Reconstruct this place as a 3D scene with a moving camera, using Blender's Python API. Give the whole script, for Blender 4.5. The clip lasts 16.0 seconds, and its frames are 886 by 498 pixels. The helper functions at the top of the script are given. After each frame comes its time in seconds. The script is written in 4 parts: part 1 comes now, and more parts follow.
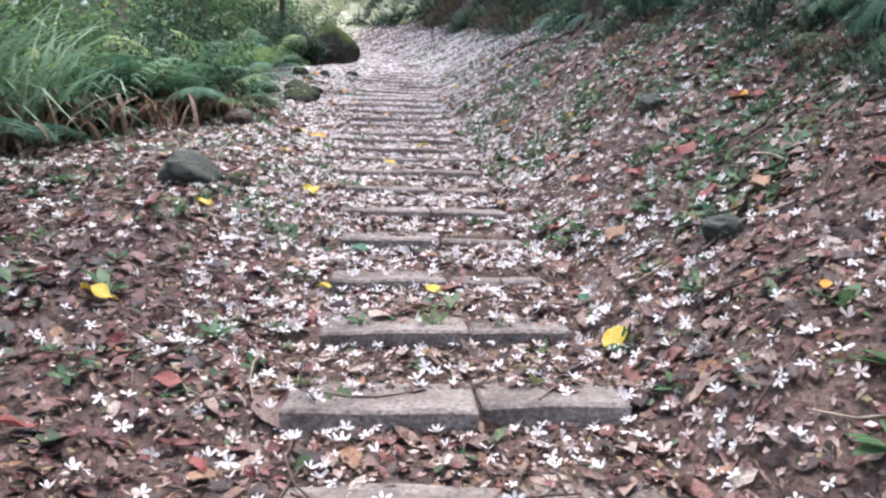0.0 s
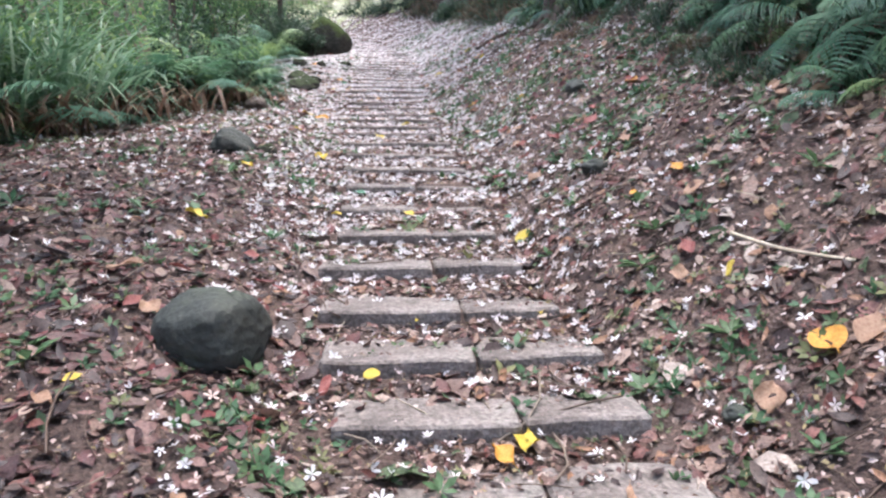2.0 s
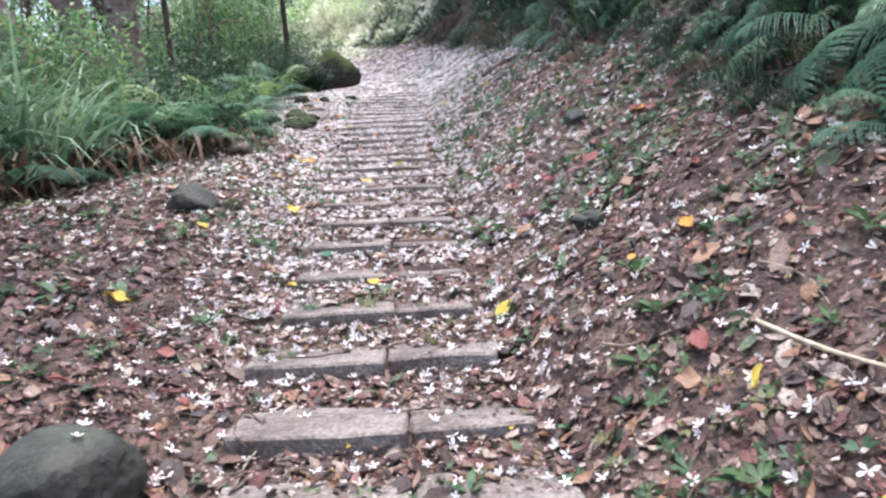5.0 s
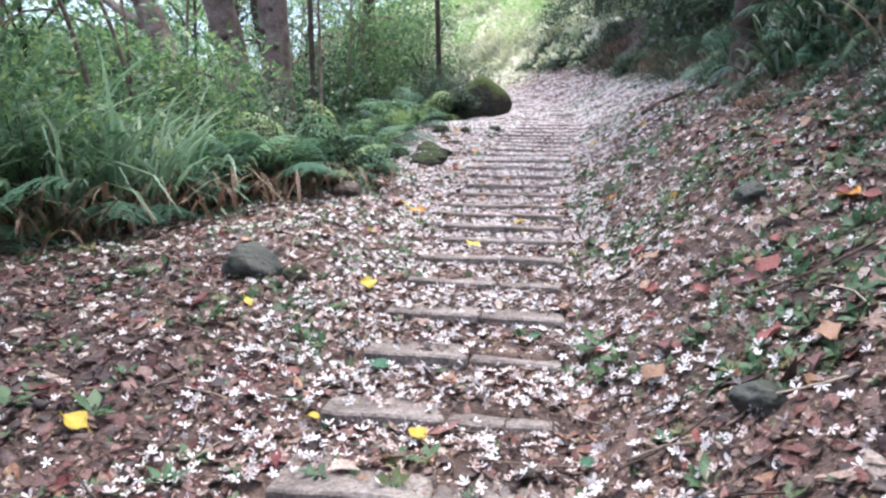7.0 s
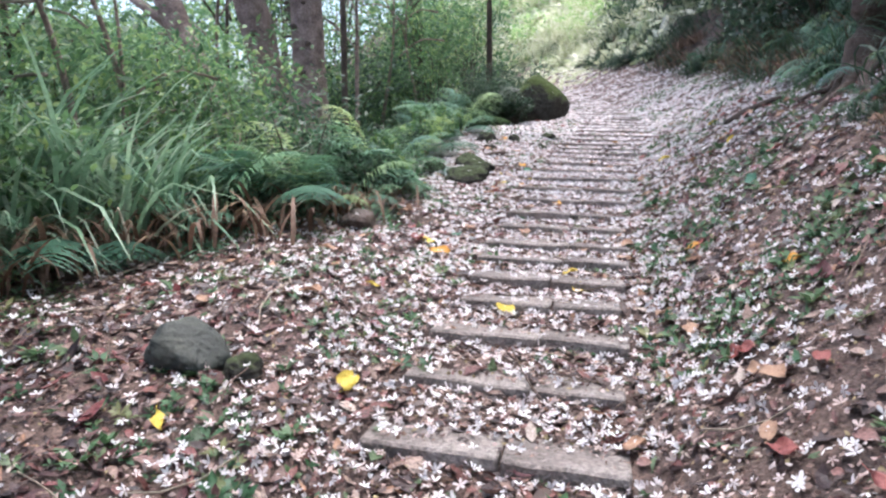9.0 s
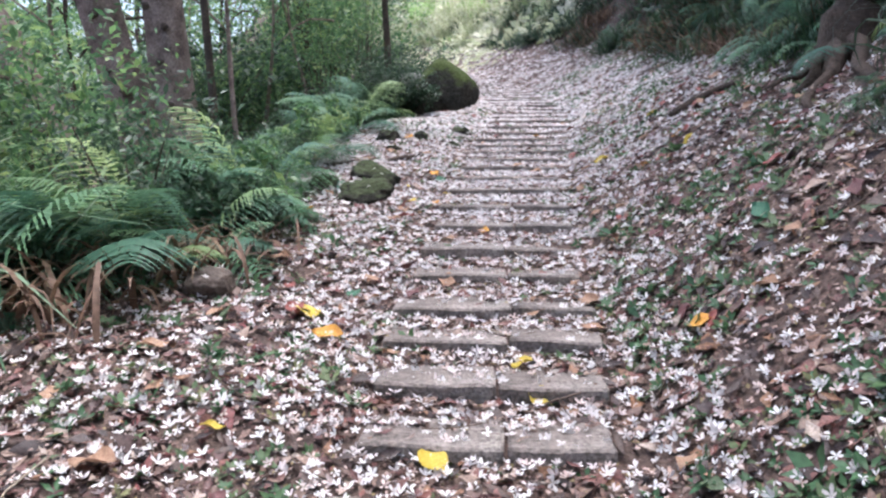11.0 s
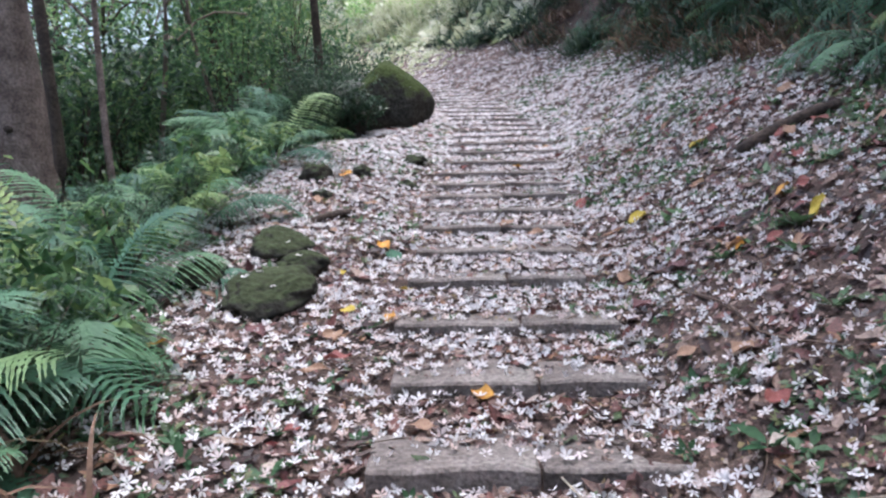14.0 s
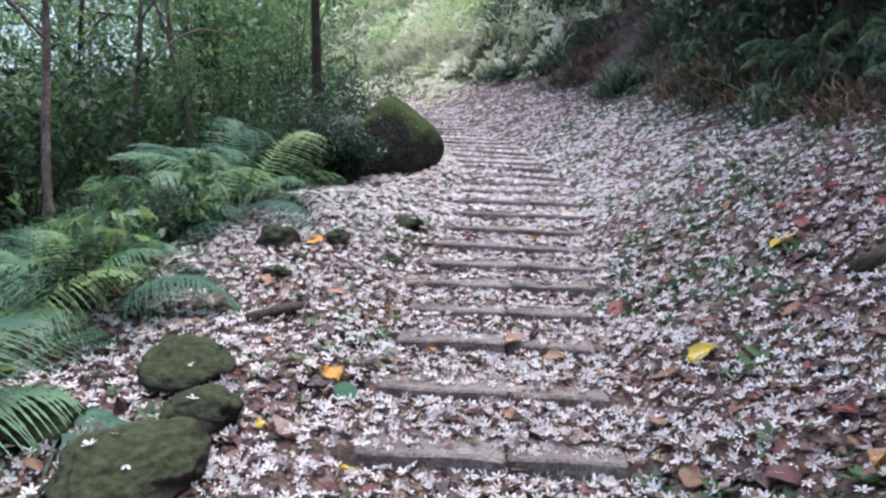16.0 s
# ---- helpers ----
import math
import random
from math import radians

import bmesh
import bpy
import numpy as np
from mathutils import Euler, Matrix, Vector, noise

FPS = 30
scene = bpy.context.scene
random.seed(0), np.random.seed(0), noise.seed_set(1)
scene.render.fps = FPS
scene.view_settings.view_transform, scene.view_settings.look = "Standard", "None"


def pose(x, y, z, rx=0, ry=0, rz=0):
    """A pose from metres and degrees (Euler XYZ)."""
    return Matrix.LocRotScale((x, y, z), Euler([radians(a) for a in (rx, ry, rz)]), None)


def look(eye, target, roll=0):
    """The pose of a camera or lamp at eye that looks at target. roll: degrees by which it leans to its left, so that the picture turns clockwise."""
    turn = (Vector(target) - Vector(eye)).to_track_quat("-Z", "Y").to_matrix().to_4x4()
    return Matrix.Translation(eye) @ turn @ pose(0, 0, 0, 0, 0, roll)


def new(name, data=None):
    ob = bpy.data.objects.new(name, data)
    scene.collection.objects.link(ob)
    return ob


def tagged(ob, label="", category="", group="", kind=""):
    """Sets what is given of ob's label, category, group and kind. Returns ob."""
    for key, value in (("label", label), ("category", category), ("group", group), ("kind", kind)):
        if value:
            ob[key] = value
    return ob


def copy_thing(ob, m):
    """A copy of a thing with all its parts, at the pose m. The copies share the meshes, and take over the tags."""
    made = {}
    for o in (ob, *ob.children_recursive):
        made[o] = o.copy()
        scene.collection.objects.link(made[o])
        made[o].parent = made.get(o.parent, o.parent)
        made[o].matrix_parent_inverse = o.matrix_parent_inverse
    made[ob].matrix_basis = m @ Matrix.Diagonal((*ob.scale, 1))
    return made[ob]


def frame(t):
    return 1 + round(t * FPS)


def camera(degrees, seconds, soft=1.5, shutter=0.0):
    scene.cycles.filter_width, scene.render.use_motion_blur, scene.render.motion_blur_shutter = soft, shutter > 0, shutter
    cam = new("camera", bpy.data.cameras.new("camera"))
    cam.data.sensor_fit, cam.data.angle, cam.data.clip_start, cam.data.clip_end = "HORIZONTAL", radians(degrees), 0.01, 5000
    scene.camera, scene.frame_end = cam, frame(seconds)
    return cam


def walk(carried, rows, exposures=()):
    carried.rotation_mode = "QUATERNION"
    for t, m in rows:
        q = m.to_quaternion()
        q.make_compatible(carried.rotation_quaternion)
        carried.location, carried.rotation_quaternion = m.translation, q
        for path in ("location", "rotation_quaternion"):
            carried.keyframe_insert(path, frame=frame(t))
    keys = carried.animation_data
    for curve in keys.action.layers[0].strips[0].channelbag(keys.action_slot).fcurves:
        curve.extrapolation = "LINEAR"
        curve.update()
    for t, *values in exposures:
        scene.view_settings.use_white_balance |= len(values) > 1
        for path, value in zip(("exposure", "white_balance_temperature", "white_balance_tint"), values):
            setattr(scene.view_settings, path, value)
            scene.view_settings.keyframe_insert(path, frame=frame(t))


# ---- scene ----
cam = camera(66.2, 16.0, soft=2.35)
PATH = [
    (0.0, (0.056, 0.335, 1.479), (0.068, 2.305, 1.134), 1.7),
    (0.5, (0.096, -0.14, 1.457), (0.103, 1.826, 1.091), 1.1),
    (1.0, (0.136, -0.575, 1.442), (0.167, 1.383, 1.037), 0.6),
    (1.5, (0.162, -0.935, 1.432), (0.205, 1.022, 1.022), 0.5),
    (2.0, (0.198, -1.27, 1.431), (0.227, 0.692, 1.045), 0.7),
    (2.5, (0.184, -1.31, 1.427), (0.228, 0.645, 1.009), 0.2),
    (3.0, (0.176, -1.31, 1.421), (0.216, 0.636, 0.96), 0.0),
    (3.5, (0.205, -1.3, 1.416), (0.257, 0.668, 1.064), -2.1),
    (3.7, (0.263, -1.23, 1.41), (0.328, 0.742, 1.085), -4.4),
    (5.8, (0.69, -0.024, 1.713), (0.455, 1.936, 1.391), 1.0),
    (6, (0.708, 0.102, 1.741), (0.378, 2.044, 1.39), 0.2),
    (6.5, (0.702, 0.42, 1.821), (0.251, 2.342, 1.506), -0.6),
    (7, (0.796, 0.808, 1.861), (0.278, 2.723, 1.603), 1.0),
    (7.5, (0.832, 1.127, 1.934), (0.17, 2.994, 1.66), 1.4),
    (8, (0.722, 1.508, 1.973), (-0.002, 3.354, 1.711), 1.3),
    (8.5, (0.66, 1.877, 2.015), (-0.013, 3.738, 1.728), 1.4),
    (9, (0.605, 2.227, 2.097), (-0.068, 4.09, 1.825), 1.6),
    (9.5, (0.442, 2.529, 2.189), (-0.107, 4.433, 1.918), -0.8),
    (9.7, (0.388, 2.654, 2.202), (-0.102, 4.573, 1.922), -0.7),
    (11.8, (-0.046, 4.601, 2.445), (-0.417, 6.535, 2.096), 0.7),
    (12, (-0.111, 4.764, 2.452), (-0.469, 6.7, 2.097), 1.5),
    (12.5, (-0.24, 5.158, 2.525), (-0.572, 7.104, 2.202), -0.5),
    (13, (-0.299, 5.572, 2.583), (-0.652, 7.512, 2.246), 0.9),
    (13.5, (-0.414, 5.962, 2.631), (-0.741, 7.903, 2.274), 1.8),
    (14, (-0.447, 6.354, 2.703), (-0.707, 8.31, 2.377), -1.2),
    (14.5, (-0.419, 6.762, 2.781), (-0.691, 8.723, 2.503), 0.4),
    (15, (-0.471, 7.114, 2.865), (-0.738, 9.079, 2.607), -0.5),
    (15.5, (-0.485, 7.441, 2.905), (-0.71, 9.411, 2.646), 0.9),
    (16, (-0.477, 7.792, 2.974), (-0.783, 9.753, 2.726), 2.2),
]
walk(cam, [(t, look(eye, target, roll)) for t, eye, target, roll in PATH],
     [(0.0, 1.86, 5790, 10), (3.5, 1.98, 5790, 10), (9.0, 1.88, 5790, 10), (12.5, 1.55, 5700, 10), (16.0, 1.4, 5610, 10)])

# ---- world, sun, light ----
SUN_EL, SUN_AZ = 82.0, 5.0
world = bpy.data.worlds.new("forest_sky")
scene.world = world
world.use_nodes = True
wn = world.node_tree.nodes
sky = wn.new("ShaderNodeTexSky")
sky.sky_type, sky.sun_disc = "NISHITA", False
sky.sun_elevation, sky.sun_rotation = radians(SUN_EL), radians(SUN_AZ % 360)
sky.air_density, sky.dust_density, sky.ozone_density = 1.0, 6.0, 0.6
wn["Background"].inputs["Strength"].default_value = 0.15
world.node_tree.links.new(sky.outputs["Color"], wn["Background"].inputs["Color"])
lamp = bpy.data.lights.new("sun", "SUN")
lamp.energy, lamp.angle, lamp.color = 1.4, radians(45), (1.0, 0.95, 0.89)
sun = new("sun", lamp)
sun.rotation_euler = (radians(90 - SUN_EL), 0, radians(180 - SUN_AZ))

# ---- materials ----


def material(name, ramp, scale=8.0, source="noise", rough=0.75, bump=0.3, bump_scale=40.0, shade=0.35, translucent=0.0, spec=0.4, constant=False, moss=None, metal=0.0):
    """A surface whose colours come from a ramp over noise, or over each loose piece, or over each object, with a second, finer noise on top."""
    m = bpy.data.materials.new(name)
    m.use_nodes = True
    n, l = m.node_tree.nodes, m.node_tree.links
    bsdf, out = n["Principled BSDF"], n["Material Output"]
    co = n.new("ShaderNodeTexCoord")
    large = n.new("ShaderNodeTexNoise")
    large.inputs["Scale"].default_value, large.inputs["Detail"].default_value, large.inputs["Roughness"].default_value = scale, 6.0, 0.6
    l.new(co.outputs["Object"], large.inputs["Vector"])
    cr = n.new("ShaderNodeValToRGB")
    cr.color_ramp.interpolation = "CONSTANT" if constant else "LINEAR"
    while len(cr.color_ramp.elements) < len(ramp):
        cr.color_ramp.elements.new(0.5)
    for e, (p, c) in zip(cr.color_ramp.elements, ramp):
        e.position, e.color = p, (*c, 1)
    if source == "island":
        src = n.new("ShaderNodeNewGeometry").outputs["Random Per Island"]
    elif source == "object":
        src = n.new("ShaderNodeObjectInfo").outputs["Random"]
    else:
        src = large.outputs["Fac"]
    l.new(src, cr.inputs["Fac"])
    fine = n.new("ShaderNodeTexNoise")
    fine.inputs["Scale"].default_value, fine.inputs["Detail"].default_value = bump_scale, 5.0
    l.new(co.outputs["Object"], fine.inputs["Vector"])
    rng = n.new("ShaderNodeMapRange")
    rng.inputs["From Min"].default_value, rng.inputs["From Max"].default_value = 0.3, 0.7
    rng.inputs["To Min"].default_value, rng.inputs["To Max"].default_value = 1 - shade, 1 + shade
    l.new(fine.outputs["Fac"], rng.inputs["Value"])
    mul = n.new("ShaderNodeMix")
    mul.data_type, mul.blend_type = "RGBA", "MULTIPLY"
    mul.inputs["Factor"].default_value = 1.0
    l.new(cr.outputs["Color"], mul.inputs["A"])
    l.new(rng.outputs["Result"], mul.inputs["B"])
    colour = mul.outputs["Result"]
    if moss:
        geo = n.new("ShaderNodeNewGeometry")
        sep = n.new("ShaderNodeSeparateXYZ")
        l.new(geo.outputs["Normal"], sep.inputs["Vector"])
        add = n.new("ShaderNodeMath")
        add.operation = "ADD"
        l.new(sep.outputs["Z"], add.inputs[0])
        l.new(large.outputs["Fac"], add.inputs[1])
        mr = n.new("ShaderNodeMapRange")
        mr.inputs["From Min"].default_value, mr.inputs["From Max"].default_value = moss[1], moss[1] + 0.35
        l.new(add.outputs["Value"], mr.inputs["Value"])
        mm = n.new("ShaderNodeMix")
        mm.data_type = "RGBA"
        l.new(mr.outputs["Result"], mm.inputs["Factor"])
        l.new(colour, mm.inputs["A"])
        tint = n.new("ShaderNodeMix")
        tint.data_type, tint.blend_type = "RGBA", "MULTIPLY"
        tint.inputs["Factor"].default_value = 1.0
        tint.inputs["A"].default_value = (*moss[0], 1)
        l.new(rng.outputs["Result"], tint.inputs["B"])
        l.new(tint.outputs["Result"], mm.inputs["B"])
        colour = mm.outputs["Result"]
    l.new(colour, bsdf.inputs["Base Color"])
    bsdf.inputs["Roughness"].default_value = rough
    bsdf.inputs["Specular IOR Level"].default_value = spec
    bsdf.inputs["Metallic"].default_value = metal
    if bump:
        b = n.new("ShaderNodeBump")
        b.inputs["Strength"].default_value, b.inputs["Distance"].default_value = bump, 0.02
        l.new(fine.outputs["Fac"], b.inputs["Height"])
        l.new(b.outputs["Normal"], bsdf.inputs["Normal"])
    if translucent:
        tr = n.new("ShaderNodeBsdfTranslucent")
        l.new(colour, tr.inputs["Color"])
        mix = n.new("ShaderNodeMixShader")
        mix.inputs["Fac"].default_value = translucent
        l.new(bsdf.outputs["BSDF"], mix.inputs[1])
        l.new(tr.outputs["BSDF"], mix.inputs[2])
        l.new(mix.outputs["Shader"], out.inputs["Surface"])
    return m


M_SOIL = material("soil", [(0.3, (0.045, 0.03, 0.027)), (0.5, (0.095, 0.062, 0.052)), (0.7, (0.17, 0.115, 0.092))], 3.0, bump=0.9, bump_scale=60, shade=0.5, rough=0.85)
M_SLAB = material("concrete_slab", [(0.28, (0.11, 0.09, 0.081)), (0.5, (0.205, 0.172, 0.158)), (0.74, (0.32, 0.28, 0.262))], 6.0, bump=0.7, bump_scale=55, shade=0.4, rough=0.8, moss=((0.10, 0.105, 0.07), 1.6))
M_LITTER = material("dead_leaves", [(0.0, (0.05, 0.03, 0.029)), (0.12, (0.098, 0.064, 0.055)), (0.26, (0.16, 0.098, 0.083)), (0.38, (0.07, 0.048, 0.047)), (0.48, (0.235, 0.15, 0.12)),
                                    (0.57, (0.13, 0.056, 0.051)), (0.66, (0.33, 0.235, 0.195)), (0.74, (0.19, 0.079, 0.067)), (0.82, (0.28, 0.15, 0.09)), (0.86, (0.24, 0.12, 0.105)), (0.90, (0.09, 0.125, 0.062)), (0.95, (0.42, 0.34, 0.295))],
                    source="island", constant=True, rough=0.45, bump=0.3, bump_scale=90, shade=0.4, translucent=0.12)
# maroon leaves, also darkened so that their colour carries the shade
M_SHADEDMAROON = material("shaded_maroon_litter", [(0.0, (0.035, 0.022, 0.024)), (0.14, (0.075, 0.042, 0.041)), (0.3, (0.115, 0.058, 0.055)), (0.42, (0.05, 0.034, 0.036)), (0.54, (0.145, 0.072, 0.066)), (0.64, (0.10, 0.038, 0.039)), (0.74, (0.19, 0.10, 0.088)),
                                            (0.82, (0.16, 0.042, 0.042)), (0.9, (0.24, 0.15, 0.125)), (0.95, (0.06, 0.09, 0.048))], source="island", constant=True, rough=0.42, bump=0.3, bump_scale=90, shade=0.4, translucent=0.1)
M_CRUMB = material("litter_crumbs", [(0.0, (0.07, 0.042, 0.036)), (0.2, (0.19, 0.122, 0.1)), (0.4, (0.32, 0.225, 0.195)), (0.58, (0.12, 0.062, 0.058)), (0.7, (0.47, 0.35, 0.32)), (0.84, (0.27, 0.21, 0.11)), (0.92, (0.58, 0.48, 0.46))], source="island", constant=True, rough=0.7, bump=0.0, shade=0.3, translucent=0.15)
M_BLOSSOM = material("blossom", [(0.0, (0.72, 0.68, 0.70)), (0.5, (0.80, 0.78, 0.79)), (0.8, (0.68, 0.60, 0.61)), (1.0, (0.58, 0.45, 0.41))], source="island", rough=0.6, bump=0.1, shade=0.06, translucent=0.25, spec=0.2)
M_WEED = material("weed_green", [(0.0, (0.05, 0.115, 0.055)), (0.5, (0.085, 0.165, 0.075)), (0.85, (0.13, 0.18, 0.085)), (1.0, (0.22, 0.22, 0.10))], source="island", rough=0.45, bump=0.1, shade=0.25, translucent=0.3)
M_FERN = material("fern_green", [(0.0, (0.04, 0.11, 0.07)), (0.5, (0.095, 0.20, 0.12)), (0.85, (0.15, 0.27, 0.14)), (1.0, (0.24, 0.31, 0.10))], source="object", rough=0.45, bump=0.1, shade=0.25, translucent=0.3)
M_LEAF = material("tree_leaf", [(0.0, (0.06, 0.12, 0.06)), (0.45, (0.11, 0.20, 0.095)), (0.8, (0.17, 0.28, 0.11)), (1.0, (0.29, 0.37, 0.14))], source="island", rough=0.4, bump=0.0, shade=0.25, translucent=0.5)
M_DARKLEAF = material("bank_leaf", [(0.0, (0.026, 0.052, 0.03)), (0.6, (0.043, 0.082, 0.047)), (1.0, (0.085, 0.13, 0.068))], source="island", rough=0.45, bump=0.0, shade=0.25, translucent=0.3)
M_REED = material("reed_blade", [(0.0, (0.11, 0.2, 0.125)), (0.5, (0.2, 0.32, 0.2)), (0.85, (0.36, 0.45, 0.33)), (1.0, (0.46, 0.48, 0.36))], source="island", rough=0.3, bump=0.0, shade=0.2, translucent=0.35)
M_DRYBLADE = material("dry_blade", [(0.0, (0.10, 0.06, 0.04)), (0.5, (0.17, 0.10, 0.07)), (1.0, (0.30, 0.22, 0.14))], source="island", rough=0.7, bump=0.0, shade=0.3, translucent=0.2)
# brighter leaf colour that carries the strong light on the far bank
M_SUNLITLEAF = material("sunlit_leaf", [(0.0, (0.14, 0.27, 0.08)), (0.5, (0.27, 0.42, 0.15)), (1.0, (0.42, 0.52, 0.24))], source="island", rough=0.45, bump=0.0, shade=0.2, translucent=0.5)
# pale grass, whitened further to carry the open light at the top
M_SUNLITBLADE = material("pale_grass", [(0.0, (0.33, 0.39, 0.2)), (0.5, (0.52, 0.53, 0.36)), (1.0, (0.68, 0.66, 0.54))], source="island", rough=0.6, bump=0.0, shade=0.2, translucent=0.35)
M_BARK = material("bark", [(0.3, (0.115, 0.08, 0.068)), (0.5, (0.215, 0.158, 0.138)), (0.7, (0.33, 0.255, 0.225))], 5.0, bump=0.8, bump_scale=35, shade=0.4, rough=0.85, moss=((0.06, 0.09, 0.035), 1.1))
M_DARKBARK = material("dark_bark", [(0.3, (0.035, 0.024, 0.02)), (0.7, (0.10, 0.07, 0.055))], 6.0, bump=0.8, bump_scale=40, shade=0.4, rough=0.85)
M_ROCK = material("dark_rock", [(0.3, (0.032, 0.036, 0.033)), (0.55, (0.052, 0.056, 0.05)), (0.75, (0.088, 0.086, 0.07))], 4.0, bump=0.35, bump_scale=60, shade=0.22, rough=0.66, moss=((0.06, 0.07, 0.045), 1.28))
M_MOSSROCK = material("mossy_rock", [(0.3, (0.025, 0.025, 0.022)), (0.7, (0.07, 0.065, 0.055))], 4.0, bump=1.0, bump_scale=28, shade=0.4, rough=0.95, moss=((0.05, 0.06, 0.032), 0.95), spec=0.1)
M_BOULDERMOSS = material("thick_moss", [(0.3, (0.025, 0.025, 0.022)), (0.7, (0.07, 0.065, 0.055))], 4.0, bump=1.0, bump_scale=28, shade=0.4, rough=0.95, moss=((0.056, 0.073, 0.026), 0.7), spec=0.1)
M_TWIG = material("twig", [(0.0, (0.07, 0.045, 0.035)), (0.7, (0.16, 0.11, 0.085)), (1.0, (0.42, 0.36, 0.28))], source="island", bump=0.2, shade=0.3)
M_REDSTONE = material("red_stone", [(0.3, (0.20, 0.10, 0.08)), (0.7, (0.34, 0.20, 0.16))], 12.0, bump=0.6, shade=0.3, rough=0.8)
M_BROWNSTONE = material("brown_stone", [(0.3, (0.06, 0.045, 0.038)), (0.7, (0.15, 0.115, 0.098))], 9.0, bump=0.5, shade=0.3, rough=0.8)
M_BAMBOO = material("dry_bamboo", [(0.3, (0.45, 0.38, 0.28)), (0.7, (0.62, 0.54, 0.42))], 9.0, bump=0.2, shade=0.2, rough=0.5)


def leaf_paint(name, a, b):
    return material(name, [(0.35, a), (0.65, b)], 14.0, rough=0.5, bump=0.25, bump_scale=120, shade=0.2, translucent=0.15)


M_YELLOW = leaf_paint("yellow_leaf", (0.50, 0.36, 0.04), (0.62, 0.48, 0.08))
M_ORANGE = leaf_paint("orange_leaf", (0.55, 0.24, 0.04), (0.70, 0.38, 0.07))
M_TAN = leaf_paint("tan_leaf", (0.30, 0.17, 0.11), (0.44, 0.28, 0.19))
M_RED = leaf_paint("red_leaf", (0.22, 0.06, 0.055), (0.32, 0.11, 0.095))
M_GREENLEAF = leaf_paint("green_leaf", (0.03, 0.11, 0.06), (0.06, 0.17, 0.10))
M_MAROON = leaf_paint("maroon_leaf", (0.12, 0.05, 0.055), (0.20, 0.09, 0.09))

# ---- the lie of the land ----
STEPS = [-1.65, -1.15, -0.65, -0.15, 0.45, 0.91, 1.35, 1.81, 2.34, 2.9, 3.43, 4.02, 4.58, 5.14, 5.68, 6.17, 6.62, 7.04, 7.45, 7.96, 8.48, 9.06, 9.62, 10.23, 10.75, 11.28, 11.74, 12.21, 12.65, 13.17, 13.72, 14.27, 14.83, 15.36, 15.87]
STEPS += [16.39 + 0.52 * i for i in range(20)]
STEP_Y = np.array(STEPS)
SKEW = 0.105


def centre(y):
    return np.interp(y, [-10, -2, 0.83, 2.3, 3.9, 5.05, 6.5, 7.9, 9, 10.2, 11.2, 12.2, 14, 15.9, 18, 20.3, 24, 30, 35, 39, 42, 46, 60],
                     [1.3, 0.8, 0.44, 0.14, 0.03, -0.1, -0.25, -0.41, -0.5, -0.65, -0.72, -0.78, -0.76, -0.87, -1.35, -2.0, -3.6, -6.0, -8.6, -12, -17, -30, -60])


def base(y):
    return np.interp(y, [-400, -40, -8, 36, 44, 400], [-6, -4, -1.07, 5.97, 6.4, 14])


def left_edge(y):
    return np.interp(y, [-10, 5.0, 6.3, 7.3, 8.0, 8.6, 9.5, 10.8, 12, 13, 14.5, 15.6, 18, 24, 30, 40], [-4.2, -4.05, -3.5, -2.75, -2.38, -2.35, -2.6, -3.05, -3.25, -3.35, -3.4, -3.5, -4.0, -6.5, -9.5, -20])


WAVES = [(random.uniform(-1, 1) * f, random.uniform(-1, 1) * f, random.uniform(0, 6.28), a) for f, a in ((1.2, 0.025), (2.0, 0.02), (3.1, 0.018), (4.3, 0.015), (7, 0.008), (9, 0.008), (14, 0.006), (19, 0.005), (26, 0.004), (37, 0.003))]


def bumps(x, y):
    return sum(a * np.sin(p * x * 2 + q * y * 2 + r) for p, q, r, a in WAVES)


def height(x, y):
    """The ground's height, in metres."""
    x, y = np.asarray(x, float), np.asarray(y, float)
    u = x - centre(y)
    b = base(y)
    right = u - 0.6
    reach = [-1, 0.0, 0.3, 0.5, 0.8, 1.1, 1.4, 1.8, 2.4, 2.9, 3.6, 5, 9, 40, 400]
    steep = np.interp(right, reach, [0, 0, 0.13, 0.29, 0.48, 0.71, 0.91, 1.16, 1.68, 2.35, 3.4, 4.6, 6.4, 12, 30])
    gentle = np.interp(right, reach, [0, 0, 0.1, 0.18, 0.34, 0.56, 0.72, 0.93, 1.3, 1.9, 3.1, 4.3, 6.2, 12, 30])
    far = np.clip((y - 8.0) / 3.0, 0, 1)
    bank = steep * (1 - far) + gentle * far
    bank = bank * np.interp(y, [13, 17, 30], [1, 0.8, 0.7])
    drop = np.interp(left_edge(y) - x, [0, 0.4, 2, 5, 12, 40, 400], [0, 0.2, 1.0, 2.3, 3.6, 5, 8])
    shelf = np.interp(y, [4.6, 7], [0.15, 0.05]) * np.clip((-u - 0.6) / 0.8, 0, 1)
    smooth = b + bank - drop + shelf + bumps(x, y)
    v = y - SKEW * u - 0.05
    k = np.clip(np.searchsorted(STEP_Y, v) - 1, 0, len(STEP_Y) - 1)
    tread = base(STEP_Y[k]) + np.where(STEP_Y[k] < 2.5, 0.006, 0.014) + 0.35 * bumps(x, y) + 0.035 * np.clip((v - STEP_Y[k]) / 0.5, 0, 1)
    w = np.clip((0.78 - np.abs(u)) / 0.2, 0, 1) * np.clip((26.5 - y) / 0.5, 0, 1) * np.clip((y + 1.6) / 0.3, 0, 1)
    w = w * w * (3 - 2 * w)
    return smooth * (1 - w) + tread * w

# ---- builders ----


